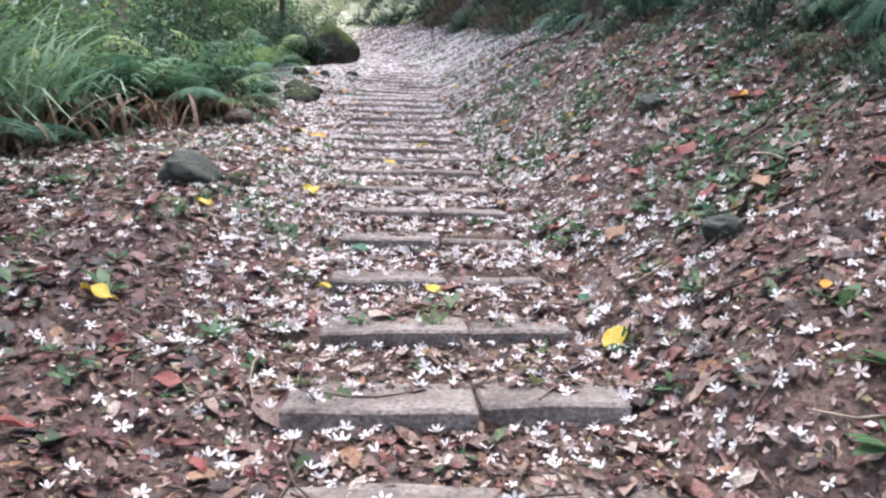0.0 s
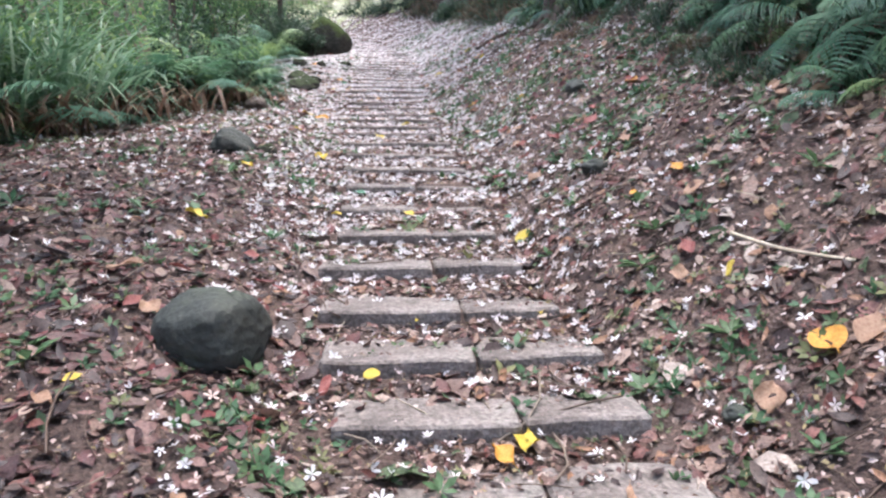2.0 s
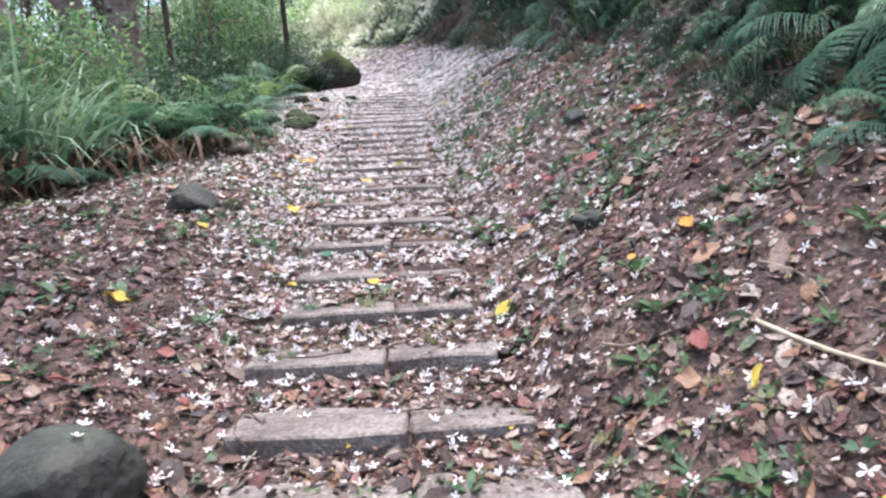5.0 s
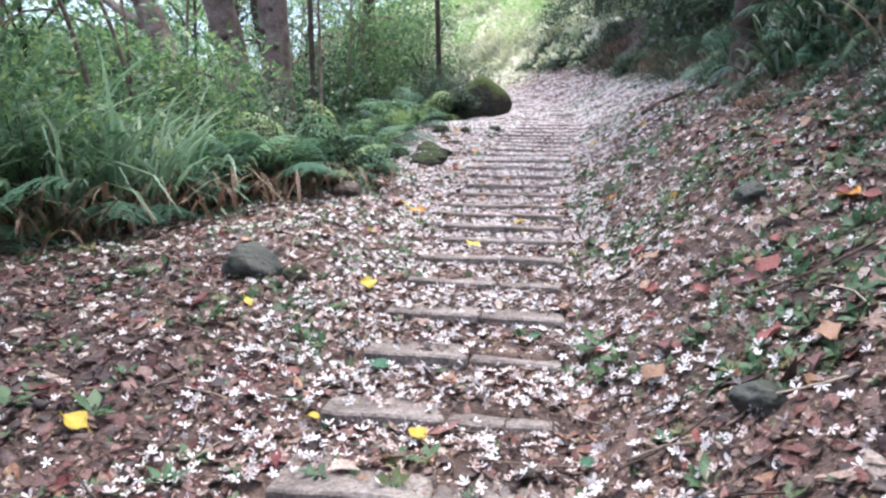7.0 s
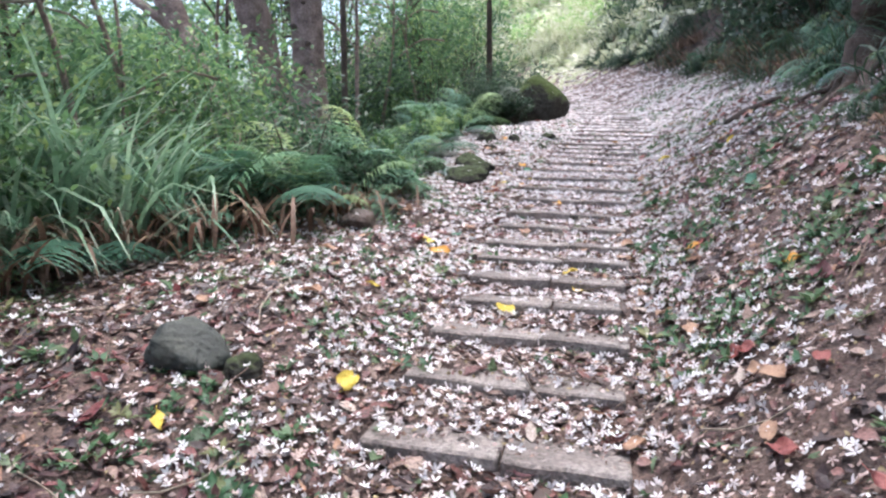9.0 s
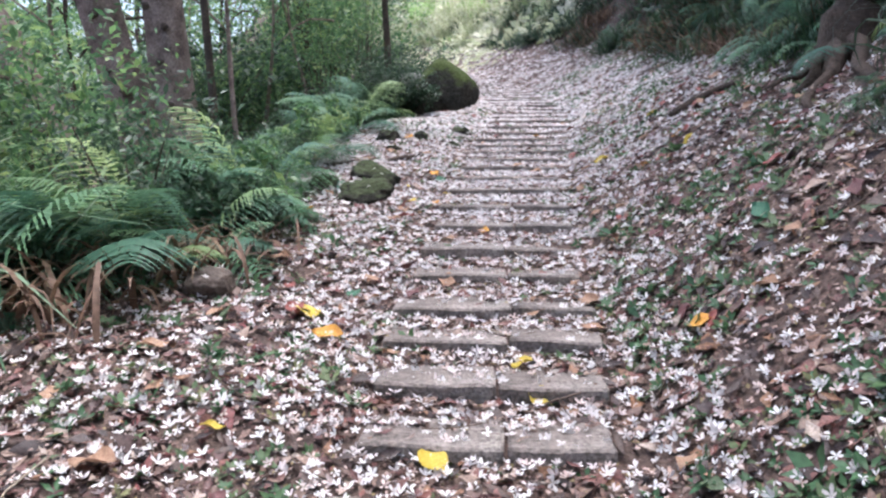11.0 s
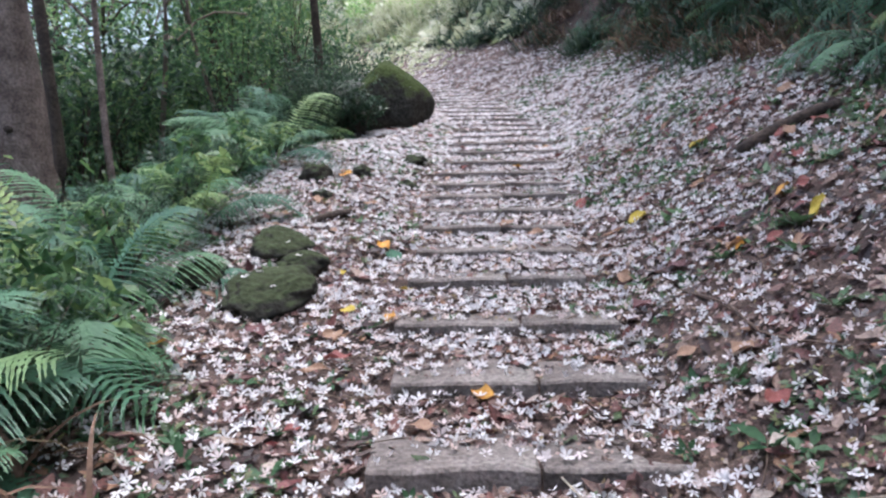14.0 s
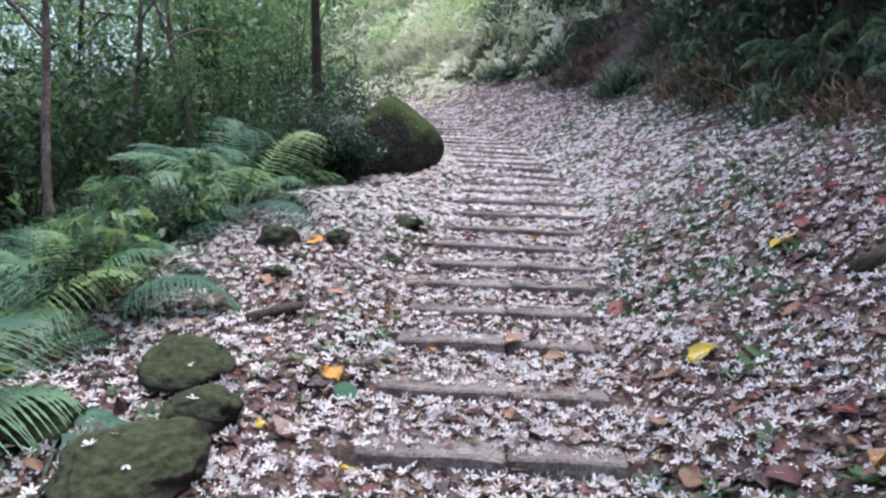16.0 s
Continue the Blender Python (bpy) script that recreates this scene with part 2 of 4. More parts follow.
def bulk(name, verts, faces, mat, parent=None, smooth=True):
    """One mesh object from arrays of corners and of faces that all have the same number of corners."""
    verts, faces = np.asarray(verts, np.float32), np.asarray(faces, np.int32)
    me = bpy.data.meshes.new(name)
    k = faces.shape[1]
    me.vertices.add(len(verts))
    me.vertices.foreach_set("co", verts.ravel())
    me.loops.add(faces.size)
    me.loops.foreach_set("vertex_index", faces.ravel())
    me.polygons.add(len(faces))
    me.polygons.foreach_set("loop_start", np.arange(0, faces.size, k, dtype=np.int32))
    me.polygons.foreach_set("use_smooth", np.full(len(faces), smooth))
    me.update(calc_edges=True)
    me.validate()
    me.materials.append(mat)
    ob = new(name, me)
    if parent:
        ob.parent = parent
    return ob


def part(name, bm, mat, parent=None, label="", smooth=True):
    me = bpy.data.meshes.new(name)
    bm.to_mesh(me)
    bm.free()
    for p in me.polygons:
        p.use_smooth = smooth
    me.materials.append(mat)
    ob = new(name, me)
    if parent:
        ob.parent = parent
    return tagged(ob, label)


def rotations(yaw, tilt, toward, normal):
    """Turning matrices: a spin, then a tilt of each piece towards a random side, then the ground's own slope."""
    n = len(yaw)
    c, s = np.cos(yaw), np.sin(yaw)
    z = np.zeros(n)
    o = np.ones(n)
    spin = np.stack([np.stack([c, -s, z], 1), np.stack([s, c, z], 1), np.stack([z, z, o], 1)], 1)
    up = np.stack([np.sin(tilt) * np.cos(toward), np.sin(tilt) * np.sin(toward), np.cos(tilt)], 1)
    up = up + normal * 1.0
    up[:, 2] -= 1.0
    up /= np.linalg.norm(up, axis=1, keepdims=True)
    ax = np.stack([o, z, z], 1)
    ax = ax - up * np.sum(ax * up, 1, keepdims=True)
    ax /= np.linalg.norm(ax, axis=1, keepdims=True)
    ay = np.cross(up, ax)
    return np.stack([ax, ay, up], 2) @ spin


def normals(x, y):
    e = 0.06
    n = np.stack([-(height(x + e, y) - height(x - e, y)) / (2 * e), -(height(x, y + e) - height(x, y - e)) / (2 * e), np.ones(len(x))], 1)
    return n / np.linalg.norm(n, axis=1, keepdims=True)


def scatter(name, shapes, x, y, lift, size, tilt, mat, rng, flat=False):
    """Many small pieces on the ground as one mesh; shapes is a list of (corners, faces) to choose from."""
    which = rng.integers(0, len(shapes), len(x))
    nrm = normals(x, y)
    if flat:
        nrm = nrm * 0.3 + np.array([0, 0, 0.7])
        nrm /= np.linalg.norm(nrm, axis=1, keepdims=True)
    rot = rotations(rng.uniform(0, 6.28, len(x)), np.abs(rng.normal(0, tilt, len(x))), rng.uniform(0, 6.28, len(x)), nrm)
    pos = np.stack([x, y, height(x, y) + lift], 1)
    vs, fs, at = [], [], 0
    for i, (v, f) in enumerate(shapes):
        m = which == i
        pts = np.einsum("nij,kj->nki", rot[m], v) * size[m][:, None, None] + pos[m][:, None, :]
        vs.append(pts.reshape(-1, 3))
        fs.append((f[None] + (np.arange(m.sum()) * len(v))[:, None, None]).reshape(-1, f.shape[1]) + at)
        at += m.sum() * len(v)
    return bulk(name, np.concatenate(vs), np.concatenate(fs), mat)


def tube(points, radii, sides=10, rough=0.0, closed=True):
    """A bent, tapered, slightly lumpy stem as a bmesh."""
    bm = bmesh.new()
    pts = [Vector(p) for p in points]
    rings = []
    for i, p in enumerate(pts):
        way = (pts[min(i + 1, len(pts) - 1)] - pts[max(i - 1, 0)]).normalized()
        q = way.to_track_quat("Z", "Y").to_matrix()
        ring = []
        for k in range(sides):
            a = 6.2832 * k / sides
            r = radii[i] * (1 + rough * noise.noise((p + q @ Vector((math.cos(a), math.sin(a), 0))) * 2.3))
            ring.append(bm.verts.new(p + q @ Vector((math.cos(a) * r, math.sin(a) * r, 0))))
        rings.append(ring)
    for a, b in zip(rings, rings[1:]):
        for k in range(sides):
            bm.faces.new((a[k], a[(k + 1) % sides], b[(k + 1) % sides], b[k]))
    if closed:
        bm.faces.new(rings[0][::-1])
        bm.faces.new(rings[-1])
    return bm


def spline(points, n):
    """n points on a smooth line through the given ones."""
    p = np.array(points, float)
    t = np.linspace(0, len(p) - 1, n)
    i = np.clip(t.astype(int), 0, len(p) - 2)
    f = (t - i)[:, None]
    a, b, c, d = p[np.clip(i - 1, 0, None)], p[i], p[i + 1], p[np.clip(i + 2, None, len(p) - 1)]
    return 0.5 * (2 * b + (c - a) * f + (2 * a - 5 * b + 4 * c - d) * f ** 2 + (3 * b - a - 3 * c + d) * f ** 3)


def ground_z(x, y):
    return float(height(np.array([x]), np.array([y]))[0])


# ---- ground ----
gx = np.unique(np.concatenate([np.arange(-5.0, 3.6, 0.1), np.arange(-14, 14, 0.5), np.arange(-60, 60, 5.0), [-400, -250, -150, -100, 100, 150, 250, 400]]).round(3))
gy = np.unique(np.concatenate([np.arange(-2.6, 17, 0.07), np.arange(17, 45, 0.2), np.arange(-14, 60, 1.0), np.arange(-60, 110, 8.0), [-400, -250, -150, -100, 150, 250, 400]]).round(3))
GX, GY = np.meshgrid(gx, gy)
GZ = height(GX.ravel(), GY.ravel())
idx = np.arange(len(gx) * len(gy)).reshape(len(gy), len(gx))
quads = np.stack([idx[:-1, :-1], idx[:-1, 1:], idx[1:, 1:], idx[1:, :-1]], -1).reshape(-1, 4)
ground = tagged(bulk("ground", np.stack([GX.ravel(), GY.ravel(), GZ], 1), quads, M_SOIL), "sloping reddish brown forest soil strewn with litter", "ground", kind="structure")

# ---- stone steps ----


def slab(width, depth, thick, seed, parent, x, y, z, turn):
    """A worn concrete step block with rounded edges and slightly uneven faces."""
    bm = bmesh.new()
    bmesh.ops.create_cube(bm, size=1.0)
    bmesh.ops.scale(bm, vec=(width, depth, thick), verts=bm.verts)
    bmesh.ops.bevel(bm, geom=bm.edges[:], offset=0.011, segments=1, affect="EDGES")
    long = [e for e in bm.edges if abs(e.verts[0].co.x - e.verts[1].co.x) > width * 0.6]
    bmesh.ops.subdivide_edges(bm, edges=long, cuts=7, use_grid_fill=False)
    for v in bm.verts:
        p = v.co * 5 + Vector((seed * 3.1, seed, 0))
        v.co += Vector((0, noise.noise(p) * 0.02, noise.noise(p * 0.8 + Vector((9, 0, 0))) * 0.012))
    ob = part("slab", bm, M_SLAB, parent, smooth=False)
    ob.matrix_basis = pose(x, y, z, noise.noise(Vector((seed, 1, 0))) * 2.5, noise.noise(Vector((seed, 5, 0))) * 1.5, turn)
    return ob


rs = random.Random(4)
for i, sy in enumerate(STEPS):
    cx = float(centre(sy))
    step = tagged(new("stone_step"), "weathered grey concrete step of two blocks, littered with petals", "step", "steps of the path")
    step.matrix_basis = pose(cx, sy, float(base(sy)) + 0.035, 0, 0, math.degrees(math.atan(SKEW)))
    w = rs.uniform(1.12, 1.18) if sy < 2.5 else rs.uniform(0.98, 1.1) if sy < 7 else rs.uniform(1.05, 1.14) if sy < 12 else rs.uniform(1.18, 1.3)
    cut = rs.uniform(0.54, 0.6) * w
    d = rs.uniform(0.24, 0.3)
    gap = rs.uniform(0.015, 0.03)
    slab(cut - gap, d, 0.13, i * 2.0, step, -w / 2 + cut / 2, d / 2, -0.065, rs.uniform(-5.5, -2.5) if sy < 2.4 else rs.uniform(-1.5, 1.5))
    slab(w - cut, d * rs.uniform(0.9, 1.05), 0.13, i * 2.0 + 1, step, -w / 2 + cut + (w - cut) / 2, d / 2 + rs.uniform(-0.015, 0.02), -0.065 + rs.uniform(-0.012, 0.008), rs.uniform(0, 4) if sy < 2.4 else rs.uniform(-2.5, 2.5))

# ---- rocks ----


def rock(name, x, y, sx, sy, sz, mat, seed, label, turn=0.0, sink=0.3, sharp=0.25, category="rock", facets=5, cuts=()):
    """A weathered stone: a lumpy ball cut by worn planes, with rounded edges."""
    planes = [(Vector((math.sin(seed * 7 + k * 2.4), math.cos(seed * 5 + k * 1.7), math.sin(seed + k * 1.1) * 0.9)).normalized(), 0.8 + 0.035 * k) for k in range(facets)]
    planes += [(Vector(c[:3]).normalized(), c[3]) for c in cuts]
    bm = bmesh.new()
    bmesh.ops.create_icosphere(bm, subdivisions=5, radius=1.0)
    for v in bm.verts:
        d = v.co.normalized()
        r = 1 + sharp * noise.noise(d * 1.3 + Vector((seed, 0, 0))) + 0.5 * sharp * noise.noise(d * 2.7 + Vector((0, seed, 0)))
        for n, off in planes:
            q = off / max(d.dot(n), 0.2)
            r = (r ** -9 + q ** -9) ** (-1 / 9)
        r += 0.035 * noise.noise(d * 6 + Vector((0, 0, seed))) + 0.018 * noise.noise(d * 15 + Vector((seed, 0, seed)))
        v.co = d * r
    bmesh.ops.scale(bm, vec=(sx / 2, sy / 2, sz / 2), verts=bm.verts)
    m = pose(x, y, ground_z(x, y) + sz * (0.5 - sink), 0, 0, turn)
    ob = part(name, bm, mat)
    ob.matrix_basis = m
    return tagged(ob, label, category)


rock("boulder", -0.69, 1.40, 0.47, 0.42, 0.40, M_ROCK, 6.6, "dark smooth rounded boulder half sunk in dead leaves", 15, 0.3, 0.14, "boulder", 0, ((0.75, -0.55, 0.1, 0.82), (-0.5, -0.2, 0.85, 0.8), (0.3, 0.1, 0.95, 0.84), (-0.6, -0.75, -0.1, 0.88)))
rock("boulder", -1.56, 4.74, 0.42, 0.36, 0.34, M_ROCK, 2.7, "dark pitted stone among weeds and blossoms", -20, 0.3, 0.2, "boulder", 2, ((0.75, -0.1, 0.65, 0.6), (-0.7, -0.3, 0.6, 0.85)))
rock("stone", -1.27, 4.76, 0.2, 0.18, 0.16, M_MOSSROCK, 3.1, "small mossy stone beside a larger dark one")
rock("boulder", -2.52, 16.4, 1.26, 1.1, 1.28, M_BOULDERMOSS, 4.4, "large boulder covered with green moss at the path edge", 0, 0.27, 0.2, "boulder", 0, ((0.62, -0.1, 0.78, 0.8), (-0.7, -0.2, 0.68, 0.86), (0.95, -0.3, -0.1, 0.92), (0.1, -0.95, 0.25, 0.85)))
# stands in for a shaded overhang, with the shade in its dark rock
rock("boulder", -3.2, 16.05, 1.3, 0.9, 1.0, M_ROCK, 5.2, "dark boulder standing in for a shaded leafy overhang beside a mossy one", 40, 0.28, 0.3, "boulder")
for x, y, s, h, seed in ((-1.86, 9.9, 0.58, 0.25, 6.1), (-2.08, 10.62, 0.52, 0.25, 7.3), (-1.84, 10.28, 0.36, 0.19, 7.9), (-2.36, 10.03, 0.32, 0.2, 8.4), (-2.45, 12.55, 0.34, 0.24, 9.2), (-2.05, 12.7, 0.18, 0.16, 10.1),
                         (-1.6, 12.55, 0.24, 0.13, 11.7), (-1.68, 13.55, 0.3, 0.14, 12.2), (-2.2, 11.9, 0.2, 0.12, 14.2)):
    rock("stone", x, y, s, s * 0.85, h, M_MOSSROCK, seed, "low dark stone with olive moss among white petals", seed * 40, 0.32, 0.3, "rock", 2)
rock("stone", -2.0, 7.35, 0.3, 0.26, 0.2, M_BROWNSTONE, 15.5, "squarish grey brown stone in the leaf litter", 30)
rock("stone", 1.243, 3.15, 0.2, 0.15, 0.13, M_ROCK, 16.5, "dark angular stone stuck in the bank", 10)
rock("stone", 1.5, 5.15, 0.26, 0.2, 0.18, M_ROCK, 17.5, "dark stone stuck in the bank", 50)
rock("stone", 1.25, 0.9, 0.12, 0.1, 0.07, M_ROCK, 18.5, "small flat grey stone beside the steps", 50)
rock("stone", -0.30, 0.40, 0.15, 0.12, 0.11, M_REDSTONE, 19.5, "small reddish brown stone in dead leaves", 20)

# ---- leaves, ferns, grasses ----
rng = np.random.default_rng(7)


def leaf_shape(width, curl, fold, teeth=0.0, near=False):
    """A leaf of length 1 along x, folded along its rib and curled at the tip."""
    rows = [(-0.5, 0.06), (-0.2, 0.85), (0.18, 0.9), (0.5, 0.03)] if near else [(-0.5, 0.12), (0.05, 1.0), (0.5, 0.08)]
    v = []
    for i, (x, w) in enumerate(rows):
        z = curl * (x * x) + teeth * math.sin(i * 2.1)
        v += [(x, -w * width / 2, z + fold * w), (x, 0, z), (x, w * width / 2, z + fold * w * 0.8)]
    f = []
    for i in range(len(rows) - 1):
        a = i * 3
        f += [(a, a + 3, a + 4, a + 1), (a + 1, a + 4, a + 5, a + 2)]
    return np.array(v), np.array(f)


def petal_star(n, cup, spread, missing=0):
    """A five-petalled blossom, one across."""
    v, f = [(0, 0, 0)], []
    for k in range(n - missing):
        a = 6.2832 * k / n + 0.15 * math.sin(k * 5.1 + cup * 40)
        ln = 0.5 * (0.88 + 0.12 * math.cos(k * 3.3 + spread * 20))
        for d, r, z in ((-spread, 0.62, cup * 0.5), (-spread * 0.3, 1.0, cup * 1.1), (spread * 0.45, 0.98, cup * 0.9), (spread, 0.6, cup * 0.6)):
            v.append((math.cos(a + d) * r * ln, math.sin(a + d) * r * ln, z))
        b = 1 + 4 * k
        f += [(0, b, b + 1, b + 2), (0, b + 2, b + 3, 0)]
    return np.array(v), f


def star(n, cup, spread, missing=0):
    v, f = petal_star(n, cup, spread, missing)
    tri = []
    for q in f:
        tri += [(q[0], q[1], q[2])] + ([(q[0], q[2], q[3])] if q[3] != q[0] else [])
    return v, np.array(tri)


DEAD = [leaf_shape(0.42, 0.35, 0.08), leaf_shape(0.55, -0.3, 0.05), leaf_shape(0.36, 0.6, 0.16), leaf_shape(0.5, 0.2, -0.06), leaf_shape(0.62, -0.15, 0.12, 0.04)]
NEAR_DEAD = [leaf_shape(0.42, 0.5, 0.08, 0.02, True), leaf_shape(0.55, -0.4, 0.05, 0.03, True), leaf_shape(0.3, 0.8, 0.16, 0.0, True), leaf_shape(0.5, 0.3, -0.06, 0.05, True), leaf_shape(0.7, -0.25, 0.12, 0.05, True), leaf_shape(0.24, -0.6, 0.1, 0.0, True)]
STARS = [star(5, 0.08, 0.4), star(5, 0.2, 0.45), star(5, -0.14, 0.38), star(5, 0.3, 0.47), star(5, 0.12, 0.43, 1), star(5, 0.36, 0.42, 2)]


def far_star(cup):
    """The same blossom with two faces a petal, for the upper path."""
    v, f = [(0, 0, 0)], []
    for k in range(5):
        a = 6.2832 * k / 5
        for d, r, z in ((-0.4, 0.33, cup * 0.5), (0, 0.5, cup), (0.4, 0.33, cup * 0.6)):
            v.append((math.cos(a + d) * r, math.sin(a + d) * r, z))
        b = 1 + 3 * k
        f.append((0, b, b + 1, b + 2))
    return np.array(v), np.array(f)


FAR_STARS = [far_star(0.08), far_star(0.2), far_star(-0.1)]


def litter_spots(n, fn, x0, x1, y0, y1):
    x, y = rng.uniform(x0, x1, n), rng.uniform(y0, y1, n)
    keep = rng.uniform(0, 1, n) < fn(x, y)
    return x[keep], y[keep]


def patchy(x, y, f, seed):
    return 0.5 + 0.5 * np.sin(x * f + seed + 1.3 * np.sin(y * f * 0.7 + seed)) * np.sin(y * f * 1.1 + seed * 2 + 1.2 * np.sin(x * f * 0.8))


def on_slab(x, y):
    u = x - centre(y)
    v = y - SKEW * u
    k = np.clip(np.searchsorted(STEP_Y, v) - 1, 0, len(STEP_Y) - 1)
    return (np.abs(u) < 0.56) & (v - STEP_Y[k] < 0.17) & (v > -2)


def open_ground(x, y):
    u = x - centre(y)
    left = np.clip((x - left_edge(y) + 0.5) / 0.6, 0, 1)
    right = np.clip((3.7 - u) / 0.9, 0, 1)
    return left * right


def leaf_density(x, y):
    d = open_ground(x, y) * (0.55 + 0.45 * patchy(x, y, 3.1, 1.0)) * np.interp(y, [-3, 5, 9, 30], [1, 0.95, 0.75, 0.5])
    d = d * (1 - 0.7 * np.exp(-((x - 1.15) ** 2 / 0.25 + (y - 4.7) ** 2 / 1.6)))
    return d * np.where(on_slab(x, y), 0.12, 1.0)


def blossom_density(x, y):
    u = x - centre(y)
    along = np.interp(y, [-3, 1.5, 3.5, 6, 8, 10, 13, 18, 22, 26, 34], [0.06, 0.13, 0.48, 0.66, 0.74, 0.95, 1.0, 0.95, 0.5, 0.25, 0.05])
    side = np.interp(u, [-3.5, -2.2, -0.8, 0.7, 1.3, 2.4, 3.2], [0.25, 0.55, 1, 1, 0.42, 0.28, 0.12])
    side = side * np.where(u < -1.1, np.interp(y, [1, 4, 7], [0.1, 0.3, 0.9]), 1)
    side = np.where(y > 10.3, np.maximum(side, np.interp(u, [0.6, 1.8, 2.4, 3.0, 3.4], [0.95, 0.8, 0.5, 0.2, 0.05])), side)
    d = open_ground(x, y) * along * side * (0.45 + 0.55 * patchy(x, y, 4.3, 2.0))
    return d * np.where(on_slab(x, y), np.interp(y, [3, 9], [0.4, 0.6]), 1.0)


def stuff(ob, label, category):
    return tagged(ob, label, category, kind="stuff")


x, y = litter_spots(62000, leaf_density, -5, 3.6, -2.5, 5)
# more maroon towards the left: tree shade put into the leaf colour
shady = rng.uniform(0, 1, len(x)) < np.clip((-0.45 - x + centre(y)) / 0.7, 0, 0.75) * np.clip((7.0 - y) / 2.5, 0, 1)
for mask, mat, label in ((~shady, M_LITTER, "brown, red and tan dead leaves covering the lower ground"), (shady, M_SHADEDMAROON, "dark maroon wet dead leaves, deepened for tree shade")):
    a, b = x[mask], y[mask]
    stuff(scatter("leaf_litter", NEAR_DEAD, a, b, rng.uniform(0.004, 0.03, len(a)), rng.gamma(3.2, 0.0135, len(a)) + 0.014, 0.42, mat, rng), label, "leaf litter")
for count, (y0, y1), grain, label in ((76000, (5, 14), 0.0118, "covering the ground"), (20000, (14, 36), 0.015, "covering the upper path")):
    x, y = litter_spots(count, leaf_density, -6, 3.4, y0, y1)
    u = x - centre(y)
    # darker leaves up the bank and left edge, shade put into their colour
    shade_mix = rng.uniform(0, 1, len(x)) < np.where(u > 0, np.clip((u - 0.7) / 1.2, 0, 0.8) * np.clip((y - 7) / 3, 0, 1), np.clip((-0.5 - u) / 1.0, 0, 0.5))
    for mask, mat, kind in ((~shade_mix, M_LITTER, "brown, red and tan dead leaves "), (shade_mix, M_SHADEDMAROON, "dark maroon dead leaves, deepened for shade, ")):
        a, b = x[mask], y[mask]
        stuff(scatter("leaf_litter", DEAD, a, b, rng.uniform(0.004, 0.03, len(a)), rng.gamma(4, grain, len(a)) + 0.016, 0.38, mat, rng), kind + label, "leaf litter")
x, y = litter_spots(108000, blossom_density, -5, 3, -2.5, 14)
stuff(scatter("fallen_blossoms", STARS, x, y, rng.uniform(0.02, 0.04, len(x)), rng.uniform(0.038, 0.067, len(x)), 0.55, M_BLOSSOM, rng), "fallen white five-petalled tung blossoms on the litter", "blossoms")
x, y = litter_spots(110000, blossom_density, -6, 3, 14, 34)
stuff(scatter("fallen_blossoms", FAR_STARS, x, y, rng.uniform(0.02, 0.04, len(x)), rng.uniform(0.055, 0.08, len(x)), 0.4, M_BLOSSOM, rng), "fallen white blossoms thick on the upper slope", "blossoms")

# crumbs of leaves and withered petals between the larger pieces
CRUMBS = [(np.array([(-0.5, -0.2, 0), (0.1, -0.35, 0.12), (0.5, 0.1, 0.0), (-0.1, 0.32, 0.1)]), np.array([(0, 1, 2, 3)])), (np.array([(-0.5, -0.1, 0.1), (0.2, -0.22, 0.0), (0.5, 0.16, 0.15), (-0.2, 0.2, 0.02)]), np.array([(0, 1, 2, 3)]))]


def crumb_density(x, y):
    u = x - centre(y)
    return open_ground(x, y) * np.interp(u, [-3.5, -1.4, -0.7, 0.8, 1.6, 3.4], [0.35, 0.5, 1, 1, 0.6, 0.45]) * np.where(on_slab(x, y), 0.5, 1.0)


x, y = litter_spots(190000, crumb_density, -4.5, 3.4, -2.5, 12)
stuff(scatter("litter_crumbs", CRUMBS, x, y, rng.uniform(0.004, 0.026, len(x)), rng.uniform(0.012, 0.034, len(x)), 0.5, M_CRUMB, rng), "brown crumbs of leaves and withered pinkish petals", "litter crumbs")

# low weeds: little rosettes of leaves
def rosette(n, size, seed):
    r = random.Random(seed)
    vs, fs = [np.zeros(3)], []
    for k in range(n):
        a = 6.28 * k / n + r.uniform(-0.4, 0.4)
        up = r.uniform(0.2, 0.9)
        ln = r.uniform(0.6, 1.0) * size
        w = ln * 0.17
        d = np.array([math.cos(a) * math.cos(up), math.sin(a) * math.cos(up), math.sin(up)])
        s = np.array([-math.sin(a), math.cos(a), 0]) * w
        o = len(vs)
        vs += [d * ln * 0.5 + s, d * ln * 0.95 + np.array([0, 0, -0.15 * ln]), d * ln * 0.5 - s]
        fs.append((0, o, o + 1, o + 2))
    return np.array(vs), np.array(fs)


def weed_density(x, y):
    u = x - centre(y)
    side = np.interp(u, [-2.5, -1.1, -0.75, -0.5, 0.5, 0.75, 1.1, 2.5], [0.5, 0.5, 1, 0.12, 0.12, 1, 1.1, 2.2])
    p = patchy(x, y, 2.4, 5.0)
    return open_ground(x, y) * np.clip(p * p * p * 2.0, 0, 1) * side * np.interp(y, [0, 9, 14, 30], [1, 1, 0.8, 0.4])


x, y = litter_spots(42000, weed_density, -4.8, 3.4, -2, 20)
stuff(scatter("weeds", [rosette(7, 1.0, 1), rosette(9, 1.0, 2), rosette(5, 1.1, 3)], x, y, np.full(len(x), 0.01), rng.gamma(4, 0.0105, len(x)) + 0.022, 0.3, M_WEED, rng), "low green weeds and grass sprouting through the litter", "weeds")


